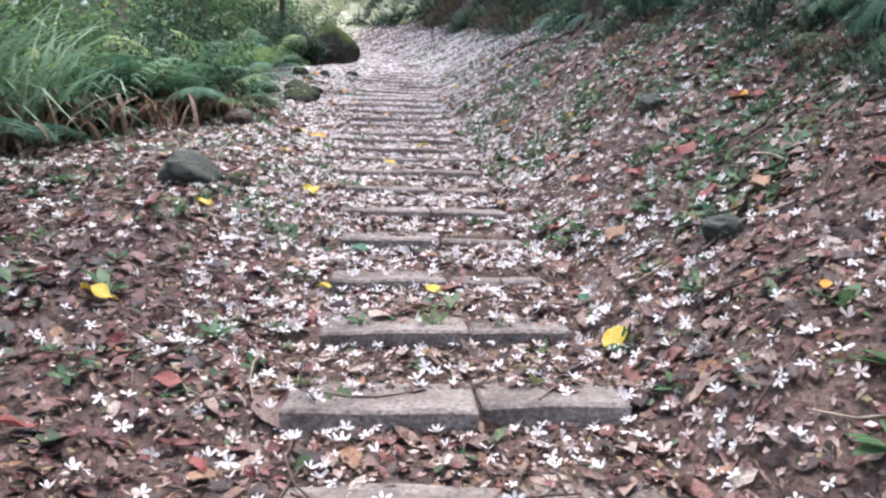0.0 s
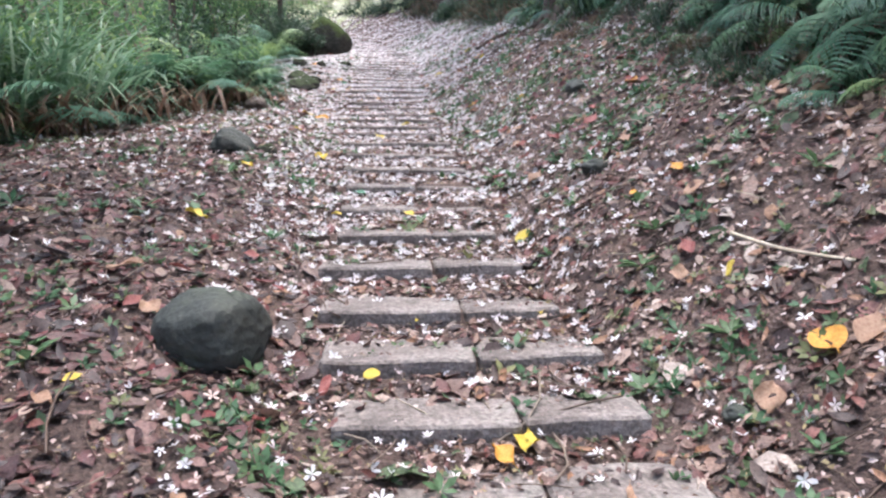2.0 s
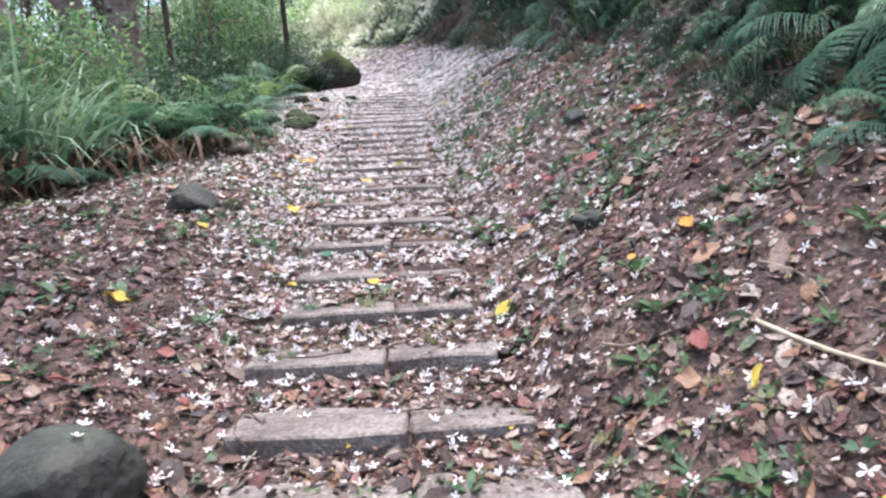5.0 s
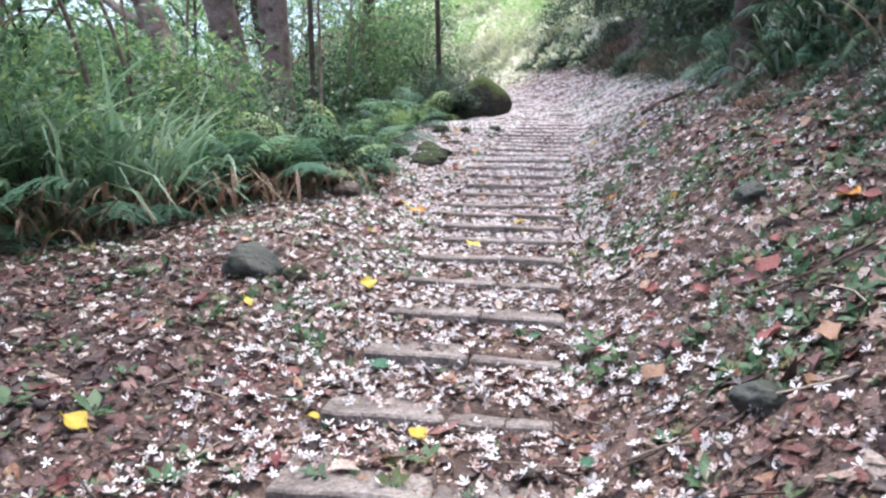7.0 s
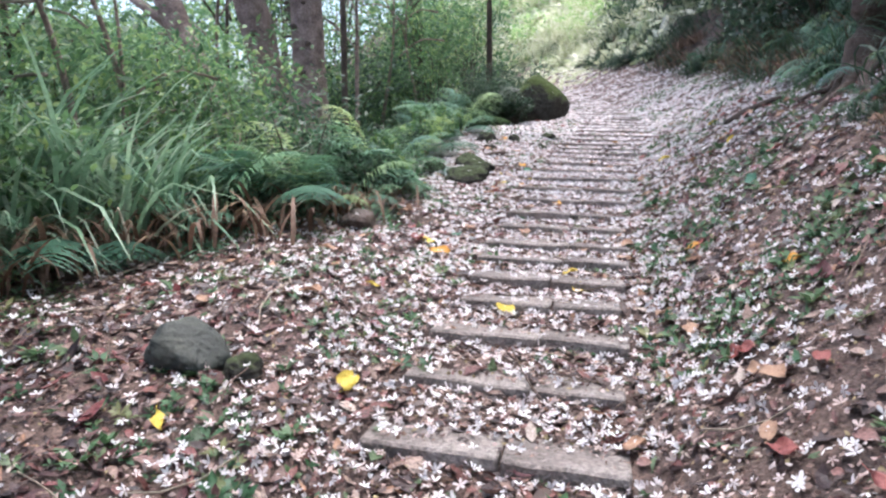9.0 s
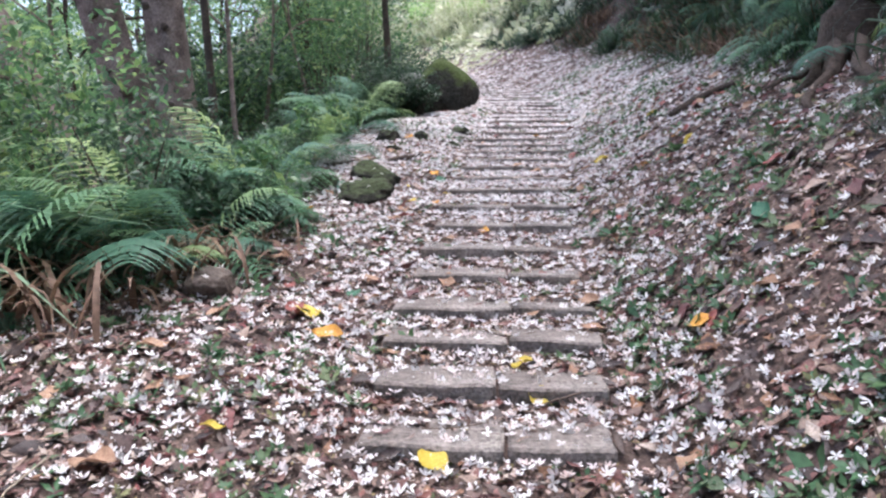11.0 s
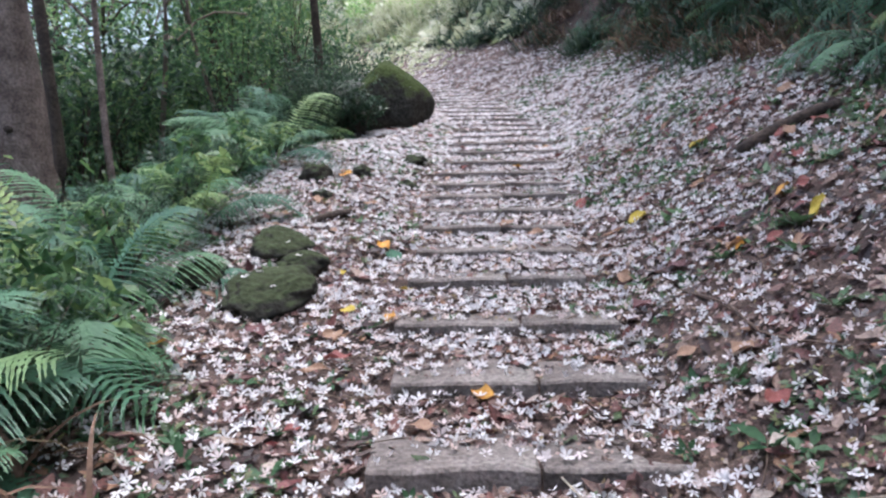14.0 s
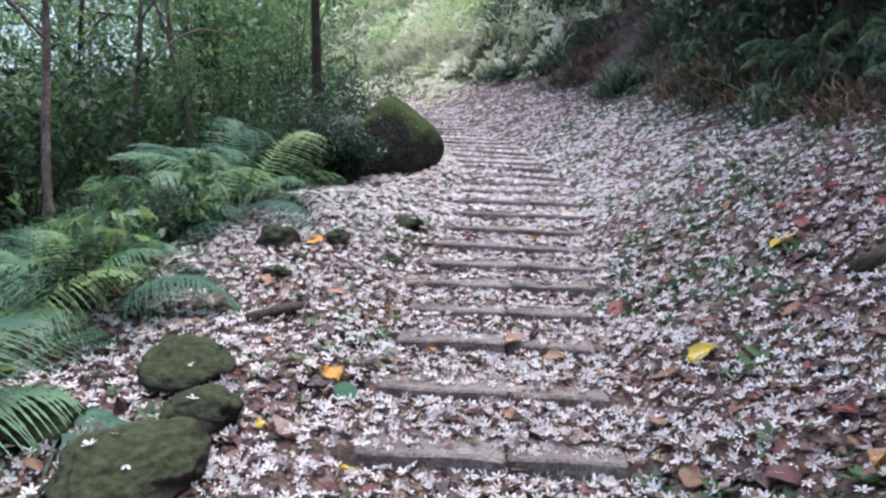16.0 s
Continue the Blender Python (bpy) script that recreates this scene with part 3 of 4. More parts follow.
def twig_shape(bend):
    v, f = [], []
    for i in range(4):
        t = i / 3 - 0.5
        for k in range(3):
            a = 2.094 * k
            v.append((t, bend * t * t + math.cos(a) * 0.012, math.sin(a) * 0.012))
    for i in range(3):
        for k in range(3):
            f.append((i * 3 + k, i * 3 + (k + 1) % 3, i * 3 + 3 + (k + 1) % 3, i * 3 + 3 + k))
    return np.array(v), np.array(f)


x, y = litter_spots(1500, lambda a, b: open_ground(a, b) * 0.9, -4.5, 3, -2, 16)
stuff(scatter("twigs", [twig_shape(0.3), twig_shape(-0.15), twig_shape(0.6)], x, y, rng.uniform(0.02, 0.05, len(x)), rng.uniform(0.08, 0.4, len(x)), 0.12, M_TWIG, rng), "thin dry twigs lying in the litter", "twigs")


def frond_mesh(length, pairs, droop, seed, rise=0.62, name="frond"):
    """A fern frond rising along x and drooping at its tip, each pinna a comb of leaflets."""
    r = random.Random(seed)
    vs, fs = [], []

    def rib(t):
        return Vector((length * t * (1 - 0.18 * droop * t), 0, length * (rise * t - droop * t * t)))

    n = 12
    for i in range(n + 1):
        p = rib(i / n)
        w = 0.006 * length * (1.1 - i / n)
        vs += [p + Vector((0, -w, 0)), p + Vector((0, 0, w)), p + Vector((0, w, 0))]
    for i in range(n):
        for k in range(2):
            a = i * 3 + k
            fs.append((a, a + 1, a + 4, a + 3))
    for i in range(pairs):
        t = 0.16 + 0.84 * (i + 0.5) / pairs
        p = rib(t)
        ln = length * 0.34 * math.sin(math.pi * min(1, (t * 0.93) ** 0.75 * 0.97 + 0.03)) ** 0.8 + 0.02 * length
        for sgn in (-1, 1):
            sweep = 0.35 + 0.25 * t + r.uniform(-0.08, 0.08)
            way = Vector((math.sin(sweep), sgn * math.cos(sweep), 0.05 + r.uniform(-0.08, 0.04))).normalized()
            across = Vector((math.cos(sweep), -sgn * math.sin(sweep), 0))
            seg = 8
            o = len(vs)
            for j in range(seg + 1):
                s = j / seg
                c = p + way * (ln * s) + Vector((0, 0, -0.35 * ln * s * s))
                w = 0.0165 * length * (1.0 - 0.9 * s) * (1.0 if j % 2 else 0.4)
                vs += [c + across * w, c - across * w]
            fs += [(o + 2 * j, o + 2 * j + 1, o + 2 * j + 3, o + 2 * j + 2) for j in range(seg)]
    me = bpy.data.meshes.new(name)
    me.from_pydata([tuple(v) for v in vs], [], fs)
    for q in me.polygons:
        q.use_smooth = True
    return me


FROND = [frond_mesh(1.0, 25, 0.75, 1, 0.95), frond_mesh(1.0, 23, 0.85, 2, 0.8), frond_mesh(1.0, 27, 0.8, 3, 1.25)]
for m in FROND:
    m.materials.append(M_FERN)


def make_fern(n, seed, label, spread=6.28, lift=0.0):
    r = random.Random(seed)
    fern = tagged(new("fern"), label, "fern", "ferns along the path")
    for k in range(n):
        fr = new("frond", FROND[(k + seed) % 3])
        fr.parent = fern
        s = r.uniform(0.7, 1.1)
        fr.matrix_basis = pose(0, 0, 0, 0, r.uniform(-22, 12) - lift, math.degrees(spread) * k / n + r.uniform(-18, 18)) @ Matrix.Diagonal((s, s, s, 1))
    return fern


FERNS = [make_fern(8, 1, "lush green fern with arching feathery fronds"), make_fern(6, 2, "green fern with drooping fronds in the undergrowth"), make_fern(10, 3, "dense bluish green fern clump")]
FERNS_USED = [False, False, False]


def put(protos, used, k, m):
    """Sets a prototype at m the first time that it is asked for, and a copy of it after that."""
    if not used[k]:
        used[k] = True
        protos[k].matrix_basis = m
        return protos[k]
    ob = copy_thing(protos[k], Matrix.Identity(4))
    ob.matrix_basis = m
    return ob


def scaled(x, y, z, turn, s, rx=0, ry=0):
    return pose(x, y, z, rx, ry, turn) @ Matrix.Diagonal((s, s, s, 1))


def blades(name, n, length, width, arch, seed, mat, spread=0.25, segs=6):
    """A tuft of long folded grass blades as one mesh."""
    r = np.random.default_rng(seed)
    vs, fs = [], []
    for k in range(n):
        a, ln = r.uniform(0, 6.28), length * r.uniform(0.55, 1.0)
        lean = abs(r.normal(0.25, 0.15))
        px, py = r.normal(0, spread, 2)
        w = width * r.uniform(0.6, 1.2)
        bend = arch * r.uniform(0.5, 1.4)
        d, s = np.array([math.cos(a), math.sin(a), 0]), np.array([-math.sin(a), math.cos(a), 0])
        p = np.array([px, py, 0.0])
        ang = 1.5708 - lean
        o = len(vs)
        for i in range(segs + 1):
            t = i / segs
            ww = w * (1 - t ** 2.2) * (0.5 + 0.5 * min(1, t * 5))
            vs += [p - s * ww, p + s * ww]
            ang -= bend / segs * (0.4 + 1.4 * t)
            p = p + (d * math.cos(ang) + np.array([0, 0, math.sin(ang)])) * ln / segs
        fs += [(o + 2 * i, o + 2 * i + 1, o + 2 * i + 3, o + 2 * i + 2) for i in range(segs)]
    return bulk(name, vs, fs, mat)


def leaf_cloud(centres, radii, n, size, seed, flat=0.7):
    """Corners and faces of n small folded leaves, most of them near the skin of some lumps."""
    r = np.random.default_rng(seed)
    k = r.integers(0, len(centres), n)
    d = r.normal(0, 1, (n, 3))
    d /= np.linalg.norm(d, axis=1, keepdims=True)
    rad = np.asarray(radii)[k] * r.uniform(0.25, 1.0, n) ** 0.45
    p = np.asarray(centres)[k] + d * rad[:, None] * np.array([1, 1, flat])
    yaw = r.uniform(0, 6.28, n)
    pitch = r.normal(-0.35, 0.5, n)
    roll = r.normal(0, 0.6, n)
    a = np.stack([np.cos(yaw) * np.cos(pitch), np.sin(yaw) * np.cos(pitch), np.sin(pitch)], 1)
    b = np.stack([-np.sin(yaw), np.cos(yaw), np.zeros(n)], 1)
    c = np.cross(a, b)
    b = b * np.cos(roll)[:, None] + c * np.sin(roll)[:, None]
    s = (size * r.uniform(0.5, 1.2, n))[:, None]
    v = np.stack([p - a * s * 0.5, p + b * s * 0.2 + c * s * 0.04, p + a * s * 0.5 - np.array([0, 0, 0.06]) * s, p - b * s * 0.2 + c * s * 0.04], 1)
    f = np.arange(n * 4).reshape(n, 4)
    return v.reshape(-1, 3), f


def make_shrub(seed, mat, label, n=900, h=1.1, spread=0.6, leaf=0.09):
    r = random.Random(seed)
    shrub = tagged(new("shrub"), label, "shrub", "undergrowth")
    lumps, rad = [], []
    for k in range(7):
        a, q = r.uniform(0, 6.28), r.uniform(0.1, spread)
        top = (math.cos(a) * q, math.sin(a) * q, r.uniform(0.35, 1.0) * h)
        lumps.append(top)
        rad.append(r.uniform(0.2, 0.42) * h)
        part("stem", tube(spline([(0, 0, -0.25), (top[0] * 0.3, top[1] * 0.35, top[2] * 0.5), top], 5), [0.014, 0.012, 0.009, 0.007, 0.004], 5), M_DARKBARK, shrub)
    v, f = leaf_cloud(lumps, rad, n, leaf, seed)
    bulk("foliage", v, f, mat, shrub)
    return shrub


def make_tree(seed, base_pt, points, radii, mat, label, crown=None, limbs=4, leaf=0.16, n=5000, leafmat=None, crown_r=1.6, sides=14):
    """A trunk through the given points, limbs from its upper part, and a crown of many leaves."""
    r = random.Random(seed)
    tree = tagged(new("tree"), label, "tree")
    tree.matrix_basis = pose(*base_pt)
    line = spline(points, 18)
    rr = np.interp(np.linspace(0, 1, 18), np.linspace(0, 1, len(radii)), radii)
    part("trunk", tube(line, rr, sides, 0.18), mat, tree)
    lumps, rad = [tuple(line[-1])], [crown_r]
    for k in range(limbs):
        i = r.randint(10, 16)
        p = Vector(line[i])
        a = 6.28 * k / limbs + r.uniform(-0.5, 0.5)
        ln = r.uniform(1.5, 3.0) * crown_r / 1.6
        q = p + Vector((math.cos(a) * ln, math.sin(a) * ln, ln * r.uniform(0.3, 0.8)))
        mid = p.lerp(q, 0.5) + Vector((0, 0, 0.25))
        part("limb", tube(spline([p, mid, q], 6), np.linspace(rr[i] * 0.5, 0.02, 6), 7), mat, tree)
        lumps.append(tuple(q))
        rad.append(r.uniform(0.6, 1.0) * crown_r)
    v, f = leaf_cloud(lumps, rad, n, leaf, seed, 0.6)
    bulk("crown", v, f, leafmat or M_LEAF, tree)
    return tree

# ---- the slope with trees beside the path ----
rv = random.Random(21)
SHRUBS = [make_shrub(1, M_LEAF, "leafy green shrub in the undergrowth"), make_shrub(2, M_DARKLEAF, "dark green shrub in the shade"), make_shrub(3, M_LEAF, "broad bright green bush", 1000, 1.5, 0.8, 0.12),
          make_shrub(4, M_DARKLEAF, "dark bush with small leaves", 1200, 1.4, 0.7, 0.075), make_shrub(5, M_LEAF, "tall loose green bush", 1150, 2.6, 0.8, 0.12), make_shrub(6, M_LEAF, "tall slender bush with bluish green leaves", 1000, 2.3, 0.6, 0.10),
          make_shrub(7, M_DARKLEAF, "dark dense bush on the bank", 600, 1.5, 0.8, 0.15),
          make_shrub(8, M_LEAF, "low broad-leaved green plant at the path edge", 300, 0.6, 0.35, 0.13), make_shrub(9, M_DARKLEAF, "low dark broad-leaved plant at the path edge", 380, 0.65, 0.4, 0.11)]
SHRUBS_USED = [False] * 9


def clump(name, n, length, width, arch, seed, mat, spread, label, category, group):
    return tagged(blades(name, n, length, width, arch, seed, mat, spread), label, category, group, "stuff")


REEDS = [clump("reed_clump", 60, 2.0, 0.022, 1.5, 5, M_REED, 0.22, "tall arching green reed grass", "grass clump", "reed clumps"),
         clump("reed_clump", 45, 1.5, 0.018, 1.9, 6, M_REED, 0.2, "arching green grass clump", "grass clump", "reed clumps"),
         clump("dry_fern_clump", 60, 0.8, 0.02, 2.4, 8, M_DRYBLADE, 0.25, "withered brown fern fronds hanging over", "dead ferns", "withered clumps")]
REEDS_USED = [False] * 3
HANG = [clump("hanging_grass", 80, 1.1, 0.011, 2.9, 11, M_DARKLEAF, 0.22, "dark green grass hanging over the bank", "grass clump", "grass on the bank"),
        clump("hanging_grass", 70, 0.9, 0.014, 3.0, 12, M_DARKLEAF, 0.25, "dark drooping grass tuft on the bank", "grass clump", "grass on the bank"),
        clump("dry_grass", 60, 0.9, 0.009, 2.9, 13, M_DRYBLADE, 0.2, "withered reddish brown grass hanging from the bank", "grass clump", "grass on the bank"),
        clump("pale_grass", 90, 1.3, 0.012, 2.4, 14, M_SUNLITBLADE, 0.3, "pale grass plumes on the far bank, sunlight in their colour", "grass clump", "grass on the far bank")]
HANG_USED = [False] * 4


def plant(protos, used, k, x, y, s, tilt=0.0, sink=0.03):
    """Sets plant k at a place, leaning out from the bank by tilt degrees."""
    m = pose(x, y, ground_z(x, y) - sink, 0, -tilt, 0) @ pose(0, 0, 0, 0, 0, rv.uniform(0, 360)) @ Matrix.Diagonal((s, s, s, 1))
    return put(protos, used, k, m)


# ferns along the outer edge of the path
for i in range(60):
    yy = 7.6 + 8.4 * (i + rv.random()) / 60
    xx = float(left_edge(yy)) - rv.uniform(0.1, 0.9)
    plant(FERNS, FERNS_USED, rv.randrange(3), xx, yy, rv.uniform(0.5, 1.0), rv.uniform(-15, 0))
for i in range(45):
    yy = rv.uniform(7.5, 17)
    xx = float(left_edge(yy)) - rv.uniform(0.9, 2.6)
    plant(FERNS, FERNS_USED, rv.randrange(3), xx, yy, rv.uniform(0.75, 1.25))
for i in range(26):
    yy = rv.uniform(4.0, 8)
    xx = float(left_edge(yy)) - rv.uniform(-0.1, 0.9)
    plant(FERNS, FERNS_USED, rv.randrange(3), xx, yy, rv.uniform(0.4, 0.75))
for xx, yy, s in ((-3.25, 13.6, 1.15), (-3.5, 14.1, 1.0), (-3.45, 15.2, 0.8), (-2.95, 11.2, 0.85), (-3.2, 9.9, 0.95), (-2.9, 8.9, 0.9)):
    plant(FERNS, FERNS_USED, 0, xx, yy, s, -12)
for xx, yy, s in ((-2.75, 8.3, 1.25), (-2.95, 8.9, 1.3), (-2.9, 9.5, 1.2), (-3.2, 10.1, 1.25), (-3.1, 7.8, 1.2), (-3.6, 9.0, 1.4), (-3.5, 8.2, 1.35), (-3.6, 10.8, 1.3), (-3.55, 13.9, 1.2), (-3.7, 14.6, 1.2)):
    plant(FERNS, FERNS_USED, rv.randrange(3), xx, yy, s, -10)
# shrubs
for i in range(34):
    yy = rv.uniform(3.5, 8.6)
    xx = float(left_edge(yy)) - rv.uniform(0.5, 2.6)
    plant(SHRUBS, SHRUBS_USED, rv.randrange(4), xx, yy, rv.uniform(0.6, 1.05))
for i in range(26):
    yy = rv.choice((rv.uniform(7.8, 9.0), rv.uniform(13.2, 17), rv.uniform(13.2, 17)))
    xx = float(left_edge(yy)) - rv.uniform(0.5, 2.2)
    plant(SHRUBS, SHRUBS_USED, rv.choice((0, 1, 3)), xx, yy, rv.uniform(0.4, 0.7))
for i in range(26):
    yy = rv.uniform(8.6, 13.5)
    xx = float(left_edge(yy)) - rv.uniform(0.0, 1.1)
    plant(SHRUBS, SHRUBS_USED, rv.choice((0, 1, 3)), xx, yy, rv.uniform(0.3, 0.5))
for i in range(8):
    xx, yy = -3.25 + rv.uniform(-0.45, 0.25), 15.5 + rv.uniform(-0.15, 0.25)
    plant(SHRUBS, SHRUBS_USED, 3, xx, yy, rv.uniform(0.45, 0.65))
for i in range(6):
    plant(SHRUBS, SHRUBS_USED, rv.choice((1, 3)), -3.05 + rv.uniform(-0.5, 0.2), 15.3 + rv.uniform(-0.1, 0.2), rv.uniform(0.3, 0.45))
for i in range(9):
    xx, yy = -3.3 + rv.uniform(-0.7, 0.4), 16.4 + rv.uniform(-0.5, 0.8)
    plant(SHRUBS, SHRUBS_USED, rv.choice((1, 3)), xx, yy, rv.uniform(0.5, 0.9))
for i in range(13):
    yy = rv.uniform(4.0, 7.4)
    xx = float(left_edge(yy)) - rv.uniform(0.3, 2.2)
    plant(REEDS, REEDS_USED, rv.choice((0, 1, 1)), xx, yy, rv.uniform(0.8, 1.35))
for i in range(12):
    yy = rv.uniform(6.0, 7.8)
    xx = -5.7 + rv.uniform(-0.7, 0.6)
    plant(REEDS, REEDS_USED, 0, xx, yy, rv.uniform(1.4, 1.9))
for i in range(26):
    yy = rv.uniform(3.5, 8.0)
    xx = float(left_edge(yy)) - rv.uniform(-0.15, 0.5)
    plant(REEDS, REEDS_USED, 2, xx, yy, rv.uniform(0.7, 1.2))
for i in range(22):
    yy = rv.uniform(4.5, 8.6)
    xx = float(left_edge(yy)) - rv.uniform(0.4, 2.4)
    plant(FERNS, FERNS_USED, rv.randrange(3), xx, yy, rv.uniform(1.1, 1.6))
for i in range(8):
    plant(REEDS, REEDS_USED, 0, -5.2 + rv.uniform(-0.4, 0.35), rv.uniform(6.4, 7.4), rv.uniform(1.5, 1.9))
# tall bushes behind the ferns and reeds
for i in range(26):
    yy = rv.uniform(4.6, 8.2)
    xx = float(left_edge(yy)) - rv.uniform(2.3, 4.8)
    plant(SHRUBS, SHRUBS_USED, rv.choice((4, 5)), xx, yy, rv.uniform(0.7, 1.15))
for i in range(24):
    yy = rv.uniform(16.5, 26)
    xx = float(left_edge(yy)) - rv.uniform(0.6, 8)
    plant(SHRUBS, SHRUBS_USED, rv.choice((4, 5)), xx, yy, rv.uniform(0.8, 1.5))
for i in range(12):
    yy = rv.uniform(7.0, 9.2)
    xx = float(left_edge(yy)) - rv.uniform(3.4, 6.0)
    plant(SHRUBS, SHRUBS_USED, rv.choice((4, 5)), xx, yy, rv.uniform(1.0, 1.6))
for i in range(7):
    yy = rv.uniform(13.8, 17)
    xx = float(left_edge(yy)) - rv.uniform(0.9, 3.2)
    plant(SHRUBS, SHRUBS_USED, rv.choice((4, 5)), xx, yy, rv.uniform(0.8, 1.3))
for xx, yy, k, s in ((-4.3, 8.9, 4, 1.0), (-4.7, 9.4, 5, 1.15), (-4.2, 8.4, 5, 1.0), (-5.0, 8.9, 4, 1.1)):
    plant(SHRUBS, SHRUBS_USED, k, xx, yy, s)
# broad-leaved plants between the ferns
rw = random.Random(77)
for i in range(58):
    yy = rw.uniform(7.6, 15.2)
    xx = float(left_edge(yy)) - rw.uniform(-0.05, 1.3)
    plant(SHRUBS, SHRUBS_USED, rw.choice((7, 7, 8)), xx, yy, rw.uniform(0.6, 1.15))
for i in range(20):
    yy = rw.uniform(4.2, 8.0)
    xx = float(left_edge(yy)) - rw.uniform(0.1, 1.9)
    plant(SHRUBS, SHRUBS_USED, rw.choice((7, 7, 8)), xx, yy, rw.uniform(0.6, 1.1))
for i in range(16):
    yy = rw.uniform(5.2, 8.2)
    plant(FERNS, FERNS_USED, rw.randrange(3), float(left_edge(yy)) - rw.uniform(0.3, 1.2), yy, rw.uniform(1.0, 1.5))
for i in range(14):
    yy = rw.uniform(5.0, 7.8)
    plant(REEDS, REEDS_USED, 0, float(left_edge(yy)) - rw.uniform(1.4, 2.6), yy, rw.uniform(1.3, 1.8))
for i in range(9):
    plant(SHRUBS, SHRUBS_USED, 8, -3.0 + rw.uniform(-0.35, 0.3), 15.35 + rw.uniform(-0.15, 0.25), rw.uniform(0.6, 0.95))
for i in range(14):
    yy = rw.uniform(17.2, 25)
    plant(SHRUBS, SHRUBS_USED, rw.choice((4, 5)), float(left_edge(yy)) - rw.uniform(0.2, 3.0), yy, rw.uniform(1.0, 1.5))
# further up and further down the slope: bushes past counting


def thicket(name, spots, mat, seed, label, leaf, each):
    """Many distant bushes as one mesh of leaves."""
    r = random.Random(seed)
    lumps, rad = [], []
    for x, y, s in spots:
        z = ground_z(x, y)
        for k in range(5):
            lumps.append((x + r.uniform(-0.6, 0.6) * s, y + r.uniform(-0.6, 0.6) * s, z + r.uniform(0.2, 1.1) * s))
            rad.append(r.uniform(0.3, 0.55) * s)
    v, f = leaf_cloud(lumps, rad, len(spots) * each, leaf, seed, 0.8)
    return tagged(bulk(name, v, f, mat), label, "bushes", kind="stuff")


spots = []
for i in range(130):
    yy = rv.uniform(12, 46)
    spots.append((float(left_edge(yy)) - rv.uniform(3.0, 14) * (0.5 + yy / 45), yy, rv.uniform(1.1, 2.4)))
thicket("woodland_undergrowth", spots, M_LEAF, 61, "bright green bushes down the wooded slope", 0.19, 230)
spots = []
for i in range(34):
    yy = rv.uniform(16.8, 32)
    spots.append((float(left_edge(yy)) - rv.uniform(-0.8, 1.8), yy, rv.uniform(0.6, 1.2)))
thicket("path_side_undergrowth", spots, M_DARKLEAF, 62, "low green plants along the upper path", 0.10, 380)


def tree_at(seed, x, y, *rest, **more):
    return make_tree(seed, (x, y, ground_z(x, y) - 0.2), *rest, **more)


tree_at(30, -5.9, 11.4, [(0.3, 0, -0.2), (0, 0, 0.6), (-1.0, 0, 2.6), (-1.9, -0.1, 4.8), (-2.2, -0.2, 8)], [0.32, 0.25, 0.22, 0.19, 0.12], M_BARK, "leaning tree with smooth pale brown bark", limbs=5, n=1300, crown_r=2.0)
LEANING = tree_at(31, -6.25, 13.0, [(0.1, 0, -0.2), (0, 0, 0.9), (-0.65, 0, 3.3), (-1.4, -0.2, 6.0), (-1.7, -0.3, 9)], [0.42, 0.33, 0.3, 0.25, 0.16], M_BARK, "thick leaning tree with pale brown knotted bark", limbs=6, n=1500, crown_r=2.2)
UPRIGHT = tree_at(32, -5.85, 13.1, [(0.05, 0, -0.2), (0, 0, 1.5), (-0.25, 0.1, 4), (-0.2, 0.2, 7.5), (0.2, 0.2, 10)], [0.4, 0.3, 0.28, 0.22, 0.15], M_BARK, "upright tree with pale bark and dark knots", limbs=6, n=1500, crown_r=2.4)
tree_at(33, -6.7, 14.6, [(0.1, 0, -0.2), (0, 0, 2), (-0.6, 0, 4.5), (-0.8, 0, 8)], [0.17, 0.15, 0.12, 0.07], M_DARKBARK, "slim dark tree behind a thicker trunk", limbs=4, n=1500)
tree_at(34, -3.75, 17.0, [(0, 0, -0.2), (-0.02, 0, 1.5), (-0.1, 0, 4), (0, 0.1, 7)], [0.07, 0.065, 0.055, 0.03], M_DARKBARK, "thin straight sapling behind the mossy boulder", limbs=4, n=1200, crown_r=1.3)
tree_at(35, -4.66, 12.0, [(0, 0, -0.2), (0.02, 0, 1.5), (-0.05, 0, 4), (0, 0.1, 7)], [0.055, 0.05, 0.045, 0.03], M_DARKBARK, "thin dark sapling among ferns", limbs=4, n=1200, crown_r=1.3)
tree_at(36, -5.9, 18.0, [(0, 0, -0.2), (0.02, 0, 1.5), (-0.1, 0, 5), (0, 0.1, 9)], [0.2, 0.17, 0.15, 0.1], M_DARKBARK, "dark mossy tree trunk in the undergrowth", limbs=5, n=1300, crown_r=2.2)



def knots(tree, places):
    """Dark scars on a trunk, each a flattened lump sitting in the bark."""
    for x, y, z, s in places:
        bm = bmesh.new()
        bmesh.ops.create_icosphere(bm, subdivisions=2, radius=s)
        for v in bm.verts:
            v.co = Vector((v.co.x, v.co.y * 0.5, v.co.z * 0.8)) * (1 + 0.5 * noise.noise(v.co * 14 + Vector((x, y, z))))
        ob = part("knot", bm, M_DARKBARK, tree, "dark bark scar")
        ob.location = (x, y, z)


